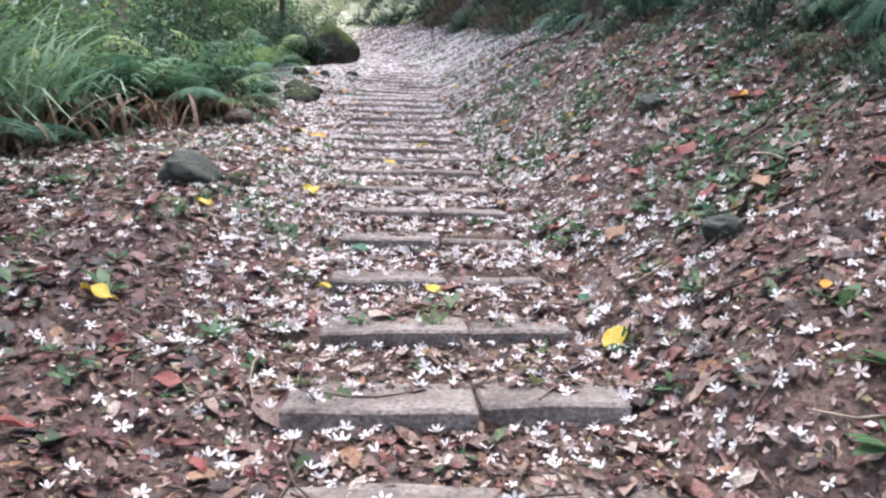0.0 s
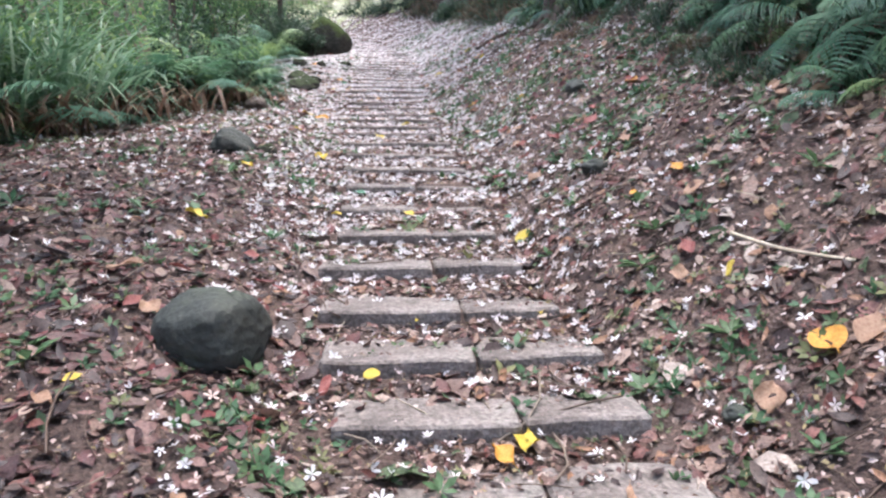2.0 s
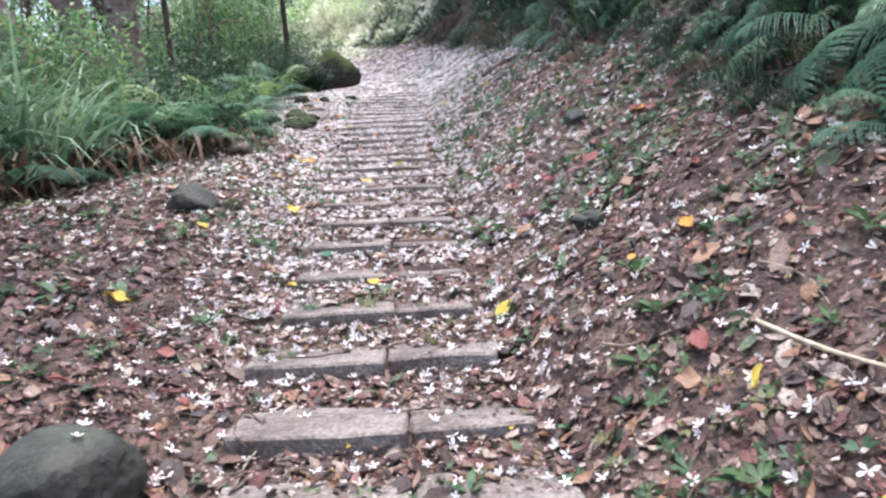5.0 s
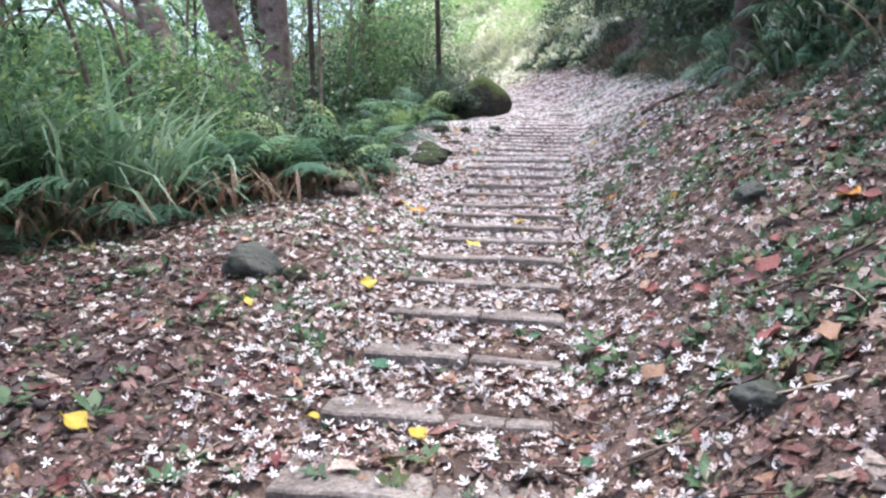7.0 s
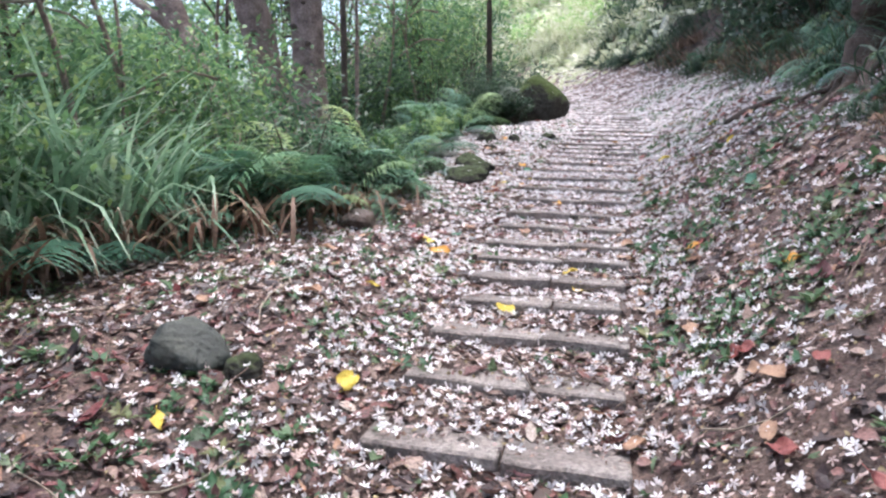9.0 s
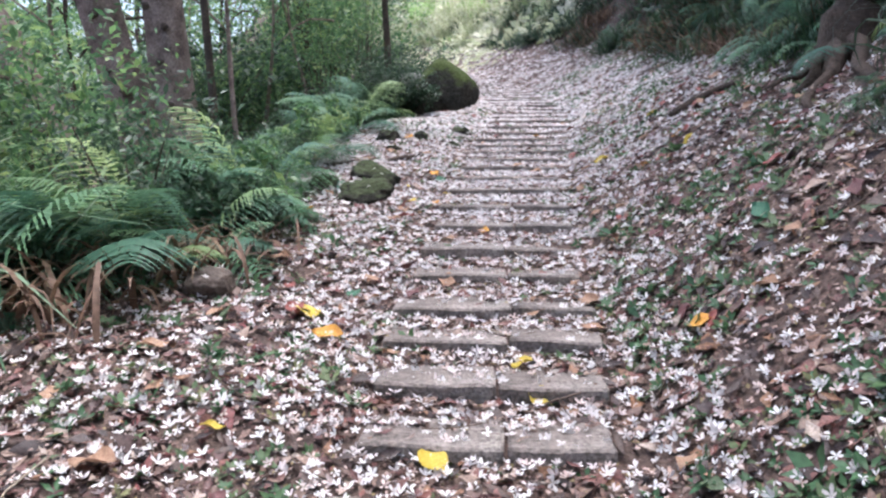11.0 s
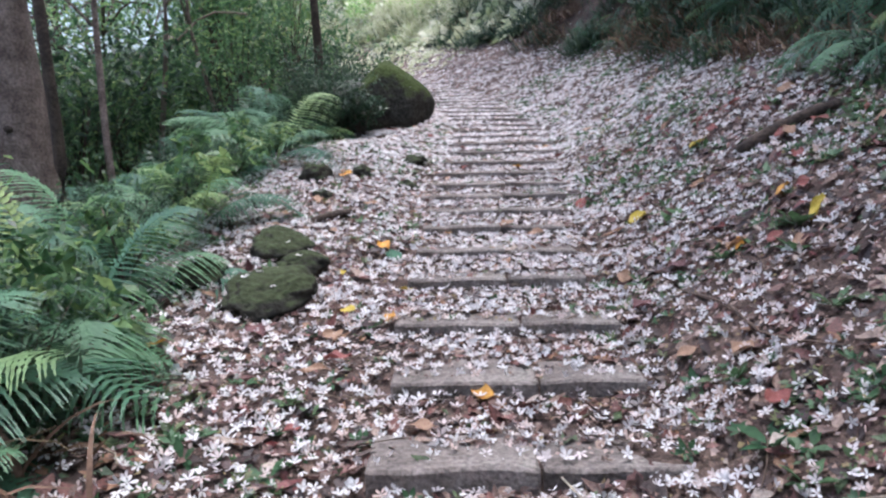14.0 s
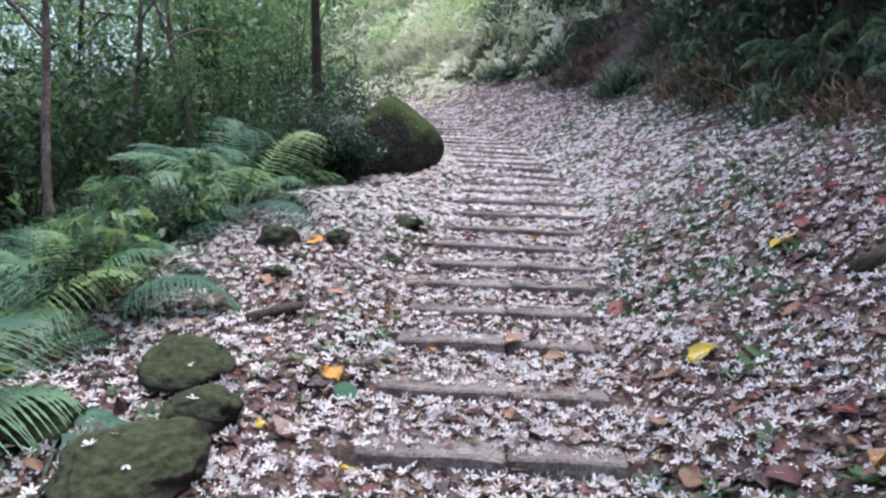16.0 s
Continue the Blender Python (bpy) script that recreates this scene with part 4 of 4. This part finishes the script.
knots(LEANING, [(0.05, -0.31, 1.3, 0.1), (-0.25, -0.3, 1.7, 0.07), (-0.15, -0.3, 2.3, 0.12), (-0.45, -0.3, 2.6, 0.06), (-0.6, -0.31, 3.4, 0.08), (0.1, -0.28, 2.0, 0.05)])
knots(UPRIGHT, [(0.05, -0.27, 1.9, 0.05), (-0.1, -0.24, 2.5, 0.06), (0.0, -0.22, 3.0, 0.06), (-0.28, -0.2, 3.3, 0.07), (-0.12, -0.18, 3.7, 0.05)])
FAR = [tree_at(40 + i, -16 - 4 * i, 28 + 5 * i, [(0, 0, -0.3), (0.1, 0, 2.5), (-0.3, 0.2, 5), (0.1, 0.1, 8)], [0.22, 0.18, 0.15, 0.08], M_DARKBARK, lab, limbs=8, n=2600, leaf=0.36, crown_r=2.3, leafmat=mt, sides=9)
       for i, (lab, mt) in enumerate((("leafy broadleaf tree down the slope", M_LEAF), ("dense dark green tree in the wood", M_DARKLEAF), ("bright green tree in the wood", M_LEAF)))]
for f in FAR:
    tagged(f, group="trees of the wood")


SAPLINGS = [tree_at(60 + i, -7.0 - i, 16.5 + 2 * i, pts, [0.045, 0.04, 0.03, 0.015], M_BARK if i else M_DARKBARK, "slender leaning sapling in the undergrowth", limbs=5, n=420, leaf=0.13, crown_r=0.9, sides=7)
            for i, pts in enumerate(([(0, 0, -0.2), (0.1, 0, 1.4), (-0.1, 0.1, 3), (0.2, 0, 5)], [(0, 0, -0.2), (-0.2, 0, 1.2), (-0.5, 0.1, 2.8), (-0.4, 0, 4.6)], [(0, 0, -0.2), (0.05, 0, 1.5), (0.3, 0.1, 3), (0.9, 0, 4.4)]))]
for s in SAPLINGS:
    tagged(s, group="saplings")
for i in range(20):
    yy = rv.uniform(13.5, 26)
    xx = float(left_edge(yy)) - rv.uniform(0.9, 6.5)
    ob = copy_thing(SAPLINGS[i % 3], Matrix.Identity(4))
    ob.matrix_basis = scaled(xx, yy, ground_z(xx, yy) - 0.1, rv.uniform(0, 360), rv.uniform(0.8, 1.3))
for i in range(9):
    yy = rv.uniform(5.5, 8.5)
    xx = float(left_edge(yy)) - rv.uniform(2.2, 4.8)
    ob = copy_thing(SAPLINGS[i % 3], Matrix.Identity(4))
    ob.matrix_basis = scaled(xx, yy, ground_z(xx, yy) - 0.1, rv.uniform(0, 360), rv.uniform(0.7, 1.1))


def far_tree(k, x, y, s):
    t = copy_thing(FAR[k], Matrix.Identity(4))
    t.matrix_basis = scaled(x, y, ground_z(x, y) - 0.2, rv.uniform(0, 360), s)


for i in range(15):
    yy = rv.uniform(16, 60)
    far_tree(rv.choice((0, 2, 2)), float(left_edge(min(yy, 40))) - rv.uniform(9, 26) * (0.6 + yy / 60), yy, rv.uniform(0.7, 1.2))
for i in range(9):
    yy = rv.uniform(50, 64)
    far_tree(rv.choice((0, 2)), rv.uniform(-20, 8), yy, rv.uniform(0.6, 1.0))
# row of trees added so that their overhead crowns darken the right bank
for i in range(10):
    yy = 6.5 + 2.3 * i
    far_tree(1, float(centre(yy)) + rv.uniform(4.2, 5.2), yy, rv.uniform(0.65, 0.85))
for i in range(7):
    yy = 4 + 5 * i + rv.uniform(-1, 1)
    far_tree(1, float(centre(yy)) + rv.uniform(8, 12), yy, rv.uniform(0.7, 1.0))

# the wood goes on, unseen, around the start; its left trees are added for shade
for xx, yy, s in ((-5.6, 1.0, 0.8), (-5.5, 3.6, 0.75), (-7.5, -3.0, 1.0), (-2.5, -8.5, 1.0), (3.5, -9.5, 1.0), (8.0, -5.0, 0.9), (-11, -9, 1.1), (9.5, 0.5, 0.9)):
    far_tree(rv.choice((0, 1)), xx, yy, s)

# three more unseen trees, added only to shade the lower left ground
for xx, yy, s in ((-5.0, -0.9, 0.85), (-5.2, 2.2, 0.8), (-4.6, -3.2, 0.9)):
    far_tree(1, xx, yy, s)

# unseen tall trees, implied by the fallen blossoms, added so their crowns shade the path
for i, (xx, yy, ox, oy) in enumerate(((-7.4, -1.5, 2.6, 0.5), (6.0, 0.0, -2.8, -0.5), (6.2, 5.0, -3.2, 0.0), (5.8, 10.5, -3.0, 0.0), (5.6, 16.0, -3.2, -0.5))):
    up = float(base(yy)) + 7.6 - ground_z(xx, yy)
    tree_at(80 + i, xx, yy, [(0, 0, -0.3), (ox * 0.1, oy * 0.1, up * 0.35), (ox * 0.45, oy * 0.4, up * 0.75), (ox, oy, up + 1.2)], [0.24, 0.19, 0.15, 0.08], M_DARKBARK, "tall flowering tree whose crown spreads over the path", limbs=7, n=3000, leaf=0.32, crown_r=2.5, sides=9)

# ---- the bank ----
for i in range(260):
    yy = rv.uniform(0.0, 42)
    u = (3.0 if yy < 7 else 2.75) + 1.5 * rv.random() ** 1.4
    if 8.6 < yy < 10.9 and u < 3.5:
        continue
    xx = float(centre(yy)) + u
    k = rv.choice((0, 0, 1, 2, 2)) if yy < 31 else rv.choice((3, 3, 3, 0))
    plant(HANG, HANG_USED, k, xx, yy, rv.uniform(0.7, 1.3), 25)
for i in range(60):
    xx, yy = rv.uniform(-14, -2), rv.uniform(33, 46)
    if 2.6 < xx - float(centre(yy)) < 9:
        plant(HANG, HANG_USED, 3, xx, yy, rv.uniform(0.9, 1.6), 25)
for i in range(60):
    yy = rv.uniform(1.0, 22)
    xx = float(centre(yy)) + rv.uniform(2.8, 3.7)
    plant(FERNS, FERNS_USED, rv.randrange(3), xx, yy, rv.uniform(0.5, 0.95), 40)
for xx, yy, s in ((2.75, 3.3, 0.85), (2.8, 2.75, 0.9), (2.7, 3.9, 0.75), (2.85, 2.3, 0.8), (2.25, 11.0, 0.9), (2.2, 12.4, 0.8), (2.5, 7.6, 0.8)):
    plant(FERNS, FERNS_USED, 2, xx, yy, s, 45)
for i in range(75):
    yy = 0.5 + 20 * rv.random()
    xx = float(centre(yy)) + 3.35 + 2.0 * rv.random() ** 1.3
    if 8.0 < yy < 11.2:
        xx += 1.0
    plant(SHRUBS, SHRUBS_USED, rv.choice((1, 3, 6, 6)), xx, yy, rv.uniform(0.7, 1.4), 15)
spots = []
for i in range(150):
    yy = rv.uniform(-2, 34)
    spots.append((float(centre(yy)) + rv.uniform(4.0, 8.5), yy, rv.uniform(1.0, 1.9)))
for i in range(110):
    yy = rv.uniform(4, 33)
    spots.append((float(centre(yy)) + rv.uniform(7.5, 18), yy, rv.uniform(1.5, 2.8)))
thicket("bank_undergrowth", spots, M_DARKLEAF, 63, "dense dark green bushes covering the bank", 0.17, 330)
spots = []
while len(spots) < 190:
    xx, yy = rv.uniform(-18, 9), rv.uniform(31, 56)
    if xx - float(centre(yy)) > 3.0:
        spots.append((xx, yy, rv.uniform(1.0, 2.2)))
# sunlight on these bushes is put into their leaf colour
thicket("far_bank_undergrowth", spots, M_SUNLITLEAF, 64, "yellow-green bushes on the far bank, coloured as if sunlit", 0.2, 300)

rt = random.Random(53)
for i in range(80):
    yy = rt.uniform(1.2, 8.5)
    plant(HANG, HANG_USED, rt.choice((0, 1, 2)), float(centre(yy)) + rt.uniform(2.1, 3.1), yy, rt.uniform(0.22, 0.5), 25)
for i in range(26):
    yy = rt.uniform(1.5, 8.5)
    plant(FERNS, FERNS_USED, rt.randrange(3), float(centre(yy)) + rt.uniform(2.2, 3.0), yy, rt.uniform(0.22, 0.45), 35)
for i in range(9):
    yy = rt.uniform(14.6, 19)
    plant(SHRUBS, SHRUBS_USED, 3, rt.uniform(-9.0, -6.3), yy, rt.uniform(1.7, 2.4))

roots = tree_at(50, 2.2, 9.9, [(-0.05, 0, -0.1), (-0.1, -0.05, 0.5), (-0.05, 0, 2.0), (0.3, 0.2, 5), (0.4, 0.2, 8)], [0.3, 0.2, 0.17, 0.14, 0.1], M_DARKBARK, "dark tree with exposed roots gripping the bank", limbs=5, n=4000, crown_r=2.0, leafmat=M_DARKLEAF)
for ex, ey, r0 in ((1.55, 9.0, 0.06), (1.5, 9.55, 0.045), (1.75, 10.6, 0.05), (1.85, 8.5, 0.05), (1.45, 10.1, 0.035)):
    line = []
    for k in range(7):
        t = k / 6
        px, py = 2.12 + (ex - 2.12) * t + 0.05 * math.sin(k * 2.1 + ex * 9), 9.9 + (ey - 9.9) * t + 0.06 * math.sin(k * 1.7 + ey * 5)
        line.append(Vector((px, py, ground_z(px, py) + 0.02 + 0.25 * (1 - t) ** 3)) - roots.matrix_basis.translation)
    part("root", tube(line, np.linspace(r0 * 1.5, r0 * 0.5, 7), 7, 0.3), M_DARKBARK, roots)

# ---- grass of the clearing, its bright light put into the pale colour ----
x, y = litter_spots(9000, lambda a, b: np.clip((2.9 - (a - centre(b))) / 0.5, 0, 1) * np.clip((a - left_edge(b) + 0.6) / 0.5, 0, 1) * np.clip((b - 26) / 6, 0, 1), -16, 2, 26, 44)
stuff(scatter("clearing_grass", [rosette(7, 1.0, 11), rosette(8, 1.2, 12)], x, y, np.full(len(x), 0.0), rng.uniform(0.12, 0.26, len(x)), 0.2, M_SUNLITBLADE, rng), "short pale grass on the clearing at the top, whitened as if sunlit", "grass")

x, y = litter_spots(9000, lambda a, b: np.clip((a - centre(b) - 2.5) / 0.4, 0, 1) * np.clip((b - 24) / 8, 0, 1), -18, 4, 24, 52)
stuff(scatter("far_bank_grass", [rosette(7, 1.0, 13), rosette(6, 1.2, 14)], x, y, np.full(len(x), 0.0), rng.uniform(0.5, 1.0, len(x)), 0.3, M_SUNLITBLADE, rng), "long grass covering the far bank, coloured pale as if sunlit", "grass")

# ---- single large leaves ----


def big_leaf(kind):
    """A broad fallen leaf with a raised rib, wavy rim and a short stalk."""
    wide, wav = {"round": (0.92, 0.05), "oval": (0.62, 0.07), "long": (0.4, 0.09), "lobed": (0.85, 0.12)}[kind]
    bm = bmesh.new()
    n, m = 10, 6
    grid = []
    for i in range(n + 1):
        t = i / n
        w = wide * 0.5 * math.sin(math.pi * t) ** (0.6 if kind == "round" else 0.8)
        if kind == "lobed":
            w *= 0.9 + 0.1 * math.cos(t * 13)
        row = []
        for j in range(m + 1):
            s = j / m * 2 - 1
            z = 0.10 * abs(s) ** 1.5 * w / 0.4 + wav * math.sin(t * 7 + s * 2.5) * abs(s) + 0.12 * (t - 0.5) ** 2
            row.append(bm.verts.new((t - 0.5, s * w, z)))
        grid.append(row)
    for a, b in zip(grid, grid[1:]):
        for j in range(m):
            bm.faces.new((a[j], b[j], b[j + 1], a[j + 1]))
    st = [bm.verts.new(p) for p in ((-0.5, -0.012, 0.03), (-0.5, 0.012, 0.03), (-0.72, 0.05, 0.06), (-0.72, 0.03, 0.06))]
    bm.faces.new(st)
    bmesh.ops.remove_doubles(bm, verts=bm.verts, dist=0.0005)
    me = bpy.data.meshes.new("fallen_leaf")
    bm.to_mesh(me)
    bm.free()
    for p in me.polygons:
        p.use_smooth = True
    return me


LEAF_KINDS = {}


def fallen(kind, mat, x, y, size, label):
    if (kind, mat.name) not in LEAF_KINDS:
        me = big_leaf(kind)
        me.materials.append(mat)
        LEAF_KINDS[kind, mat.name] = me
    ob = tagged(new("fallen_leaf", LEAF_KINDS[kind, mat.name]), label, "leaf", "large fallen leaves")
    e = 0.08
    nrm = Vector((ground_z(x - e, y) - ground_z(x + e, y), ground_z(x, y - e) - ground_z(x, y + e), 2 * e)).normalized()
    q = Vector((0, 0, 1)).rotation_difference(nrm).to_matrix().to_4x4()
    s = min(size * 0.9, 0.16)
    ob.matrix_basis = Matrix.Translation((x, y, ground_z(x, y) + 0.045)) @ q @ pose(0, 0, 0, rl.uniform(-14, 14), rl.uniform(-14, 14), rl.uniform(0, 360)) @ Matrix.Diagonal((s, s, s, 1))


rl = random.Random(9)
YEL = [(0.76, 2.89, 0.145), (-1.26, 2.9, 0.155), (-0.46, 3.38, 0.1), (0.03, 3.3, 0.095), (0.52, 0.85, 0.13), (1.46, 1.53, 0.1), (-1.01, 0.9, 0.075), (0.72, 1.88, 0.06), (0.13, 1.79, 0.06), (-0.04, 1.27, 0.08), (-0.82, 4.93, 0.15), (-1.31, 4.27, 0.17), (-0.39, 6.1, 0.146), (-0.05, 6.64, 0.13), (-1.25, 6.07, 0.11), (-1.35, 7.22, 0.18), (-0.14, 6.89, 0.12), (0.93, 9.87, 0.19), (-1.41, 9.74, 0.1), (0.26, 11.07, 0.19), (-1.16, 10.09, 0.09), (0.81, 11.81, 0.18), (-1.59, 10.29, 0.06)]
ORA = [(1.3, 2.46, 0.07), (1.55, 0.93, 0.15), (0.43, 0.75, 0.11), (1.55, 2.51, 0.13), (1.83, 4.53, 0.14), (1.11, 6.04, 0.12), (-1.14, 6.99, 0.18), (0.64, 6.92, 0.13), (0.6, 9.99, 0.12), (0.9, 10.25, 0.15), (-2.19, 9.21, 0.13), (-1.16, 9.63, 0.09), (-0.65, 9.03, 0.13), (-2.17, 12.54, 0.15), (-1.42, 10.69, 0.13), (-1.05, 11.21, 0.085), (-0.84, 12.25, 0.11), (-0.6, 13.6, 0.12), (-0.3, 14.6, 0.12)]
TANS = [(1.66, 0.89, 0.17), (1.34, 0.87, 0.14), (-1.26, 1.89, 0.18), (1.52, 2.16, 0.16), (1.5, 3.41, 0.15), (0.47, 4.84, 0.19), (-2.02, 6.12, 0.14), (-1.51, 5.73, 0.18), (-1.87, 6.61, 0.19), (-1.82, 7.07, 0.15), (-0.71, 7.92, 0.14), (0.08, 8.0, 0.15), (-0.15, 7.51, 0.12), (-1.85, 7.96, 0.18), (-0.77, 6.88, 0.1), (0.18, 7.34, 0.14), (-1.41, 9.45, 0.13), (-1.37, 9.03, 0.13), (0.2, 9.22, 0.12), (0.39, 9.1, 0.13), (-2.15, 11.68, 0.17), (-0.63, 11.36, 0.15), (0.61, 10.02, 0.16), (-2.21, 11.76, 0.16), (-2.19, 12.62, 0.15), (0.07, 10.2, 0.11), (1.11, 16.04, 0.17)]
REDS = [(1.5, 4.42, 0.15), (1.44, 4.22, 0.18), (1.15, 4.2, 0.15), (-0.05, 11.94, 0.19), (1.11, 10.64, 0.19), (1.13, 12.13, 0.15), (1.73, 2.93, 0.15), (0.88, 5.38, 0.12), (1.57, 5.12, 0.15)]
GRE = [(-0.37, 3.92, 0.13), (0.35, 4.35, 0.095), (0.7, 3.25, 0.06), (0.4, 5.96, 0.1), (-1.23, 7.65, 0.11), (1.0, 7.52, 0.17), (-1.34, 10.63, 0.13)]
MAR = [(0.11, 4.6, 0.135), (0.11, 9.83, 0.137), (0.33, 10.09, 0.16), (0.56, 8.14, 0.14), (-0.98, 5.56, 0.13)]
for spots, mat, kinds, label in ((YEL, M_YELLOW, ("round", "lobed", "long"), "bright yellow fallen leaf with browned spots"), (ORA, M_ORANGE, ("oval", "round", "lobed"), "curled orange fallen leaf"), (TANS, M_TAN, ("oval", "lobed", "long"), "large dry tan fallen leaf"),
                                 (REDS, M_RED, ("long", "oval"), "dry red fallen leaf on the bank"), (GRE, M_GREENLEAF, ("round", "oval"), "fresh green leaf lying on the litter"), (MAR, M_MAROON, ("oval", "lobed"), "dark maroon fallen leaf")):
    for i, (x, y, s) in enumerate(spots):
        fallen(kinds[i % len(kinds)], mat, x, y, s, label)
rb = random.Random(31)
for i in range(70):
    y = rb.uniform(1.5, 15)
    mat, kinds, label = rb.choice(((M_TAN, ("oval", "lobed"), "large dry tan fallen leaf on the bank"), (M_RED, ("long", "oval"), "dry red fallen leaf on the bank"), (M_MAROON, ("oval", "lobed"), "dark maroon fallen leaf")))
    fallen(rb.choice(kinds), mat, float(centre(y)) + rb.uniform(0.8, 2.4), y, rb.uniform(0.1, 0.18), label)
for i in range(150):
    y = rl.uniform(0, 17)
    x = float(centre(y)) + rl.uniform(-2.6, 2.3)
    if abs(x - float(centre(y))) > 0.3:
        mat, label = rl.choice(((M_TAN, "large dry tan fallen leaf"), (M_TAN, "large dry tan fallen leaf"), (M_MAROON, "dark maroon fallen leaf"), (M_RED, "dry red fallen leaf on the bank")))
        fallen(rl.choice(("oval", "long", "lobed")), mat, x, y, rl.uniform(0.08, 0.14), label)

# ---- branches and sticks on the ground ----


def stick(name, points, r0, r1, mat, label, lift=0.0, category="branch"):
    line = [(x, y, ground_z(x, y) + z + lift) for x, y, z in points]
    ob = part(name, tube(spline(line, 12), np.linspace(r0, r1, 12), 8, 0.35), mat)
    return tagged(ob, label, category)


stick("fallen_branch", [(0.93, 11.18, 0.03), (1.15, 11.14, 0.05), (1.36, 11.1, 0.05), (1.5, 11.05, 0.04)], 0.05, 0.03, M_DARKBARK, "dark rotten branch lying on the leafy bank")
stick("fallen_branch", [(-2.28, 7.7, 0.02), (-2.26, 7.95, 0.04), (-2.2, 8.35, 0.04)], 0.05, 0.04, M_DARKBARK, "dark short log at the edge of the drop")
stick("bamboo_stick", [(1.55, 1.76, 0.025), (1.65, 1.46, 0.025), (1.75, 1.16, 0.025)], 0.009, 0.007, M_BAMBOO, "pale dry bamboo stick lying on the bank", 0, "stick")
stick("broken_stalk", [(-3.07, 5.9, -0.02), (-3.06, 5.9, 0.2), (-3.12, 5.88, 0.42)], 0.014, 0.006, M_BAMBOO, "pale broken stalk standing in the litter", 0, "stick")
stick("long_twig", [(0.3, 9.8, 0.03), (0.4, 9.4, 0.04), (0.47, 9.1, 0.04), (0.62, 8.75, 0.05)], 0.008, 0.005, M_TWIG, "thin curved reddish twig on the litter", 0, "twig")
stick("long_twig", [(1.35, 4.0, 0.03), (1.6, 3.9, 0.05), (1.95, 3.8, 0.04)], 0.006, 0.004, M_TWIG, "thin pale twig on the bank", 0, "twig")
stick("fallen_branch", [(-2.05, 11.15, 0.03), (-1.92, 11.25, 0.05), (-1.8, 11.4, 0.04)], 0.035, 0.03, M_DARKBARK, "short dark piece of branch among petals")

# young plants with broad leaves beside the steps
PLANT = [tagged(scatter("seedling", [rosette(6 + k, 1.0, 30 + k)], np.array([0.0]), np.array([0.0]), np.array([0.0]), np.array([1.0]), 0.0, M_WEED, rng), "small green seedling with broad leaves", "plant", "seedlings") for k in range(3)]
PLANT_USED = [False] * 3
for p in PLANT:
    for v in p.data.vertices:
        v.co.z -= ground_z(0, 0)
for i in range(120):
    yy = rv.uniform(0.3, 15)
    side = rv.choice((-1, 1, 1, 1))
    xx = float(centre(yy)) + side * rv.uniform(0.65, 2.4 if side > 0 else 2.6)
    plant(PLANT, PLANT_USED, rv.randrange(3), xx, yy, rv.uniform(0.08, 0.18), 0, -0.005)
for xx, yy, s in ((-1.23, 1.03, 0.2), (-1.3, 1.12, 0.16), (1.95, 0.75, 0.25), (2.1, 0.9, 0.25), (1.85, 0.6, 0.22), (1.35, 1.25, 0.2), (1.2, 1.9, 0.22), (1.3, 2.05, 0.2), (0.6, 11.9, 0.2), (0.5, 10.9, 0.22), (0.85, 9.9, 0.25), (0.75, 9.6, 0.22)):
    plant(PLANT, PLANT_USED, 1, xx, yy, s, 0, -0.005)

# blossoms and leaves lying on the stones
def on_stone(x, y):
    """The height of the highest stone or boulder at a place, or of the ground."""
    top = ground_z(x, y)
    for ob in STONES:
        p = ob.matrix_basis.inverted() @ Vector((x, y, 20.0))
        hit, place, nrm, _ = ob.ray_cast(p, Vector((0, 0, -1)))
        if hit:
            top = max(top, (ob.matrix_basis @ place).z)
    return top


STAR_MESH = []
for v, f in STARS[:3]:
    me = bpy.data.meshes.new("fallen_blossom")
    me.from_pydata([tuple(q) for q in v], [], [tuple(int(k) for k in q) for q in f])
    me.materials.append(M_BLOSSOM)
    STAR_MESH.append(me)
STONES = [ob for ob in scene.objects if ob.type == "MESH" and ob.name.split(".")[0] in ("stone", "boulder")]
for ob in STONES:
    c = ob.matrix_basis.translation
    r = ob.dimensions.x / 2
    for k in range(int(1 + r * 9)):
        a, q = rl.uniform(0, 6.28), r * math.sqrt(rl.random()) * 0.8
        x, y = c.x + math.cos(a) * q, c.y + math.sin(a) * q
        s = rl.uniform(0.045, 0.065)
        fl = tagged(new("fallen_blossom", STAR_MESH[k % 3]), "white five-petalled blossom fallen on a stone", "blossom", "blossoms on the stones")
        fl.matrix_basis = pose(x, y, on_stone(x, y) + 0.006, rl.uniform(-25, 25), rl.uniform(-25, 25), rl.uniform(0, 360)) @ Matrix.Diagonal((s, s, s, 1))
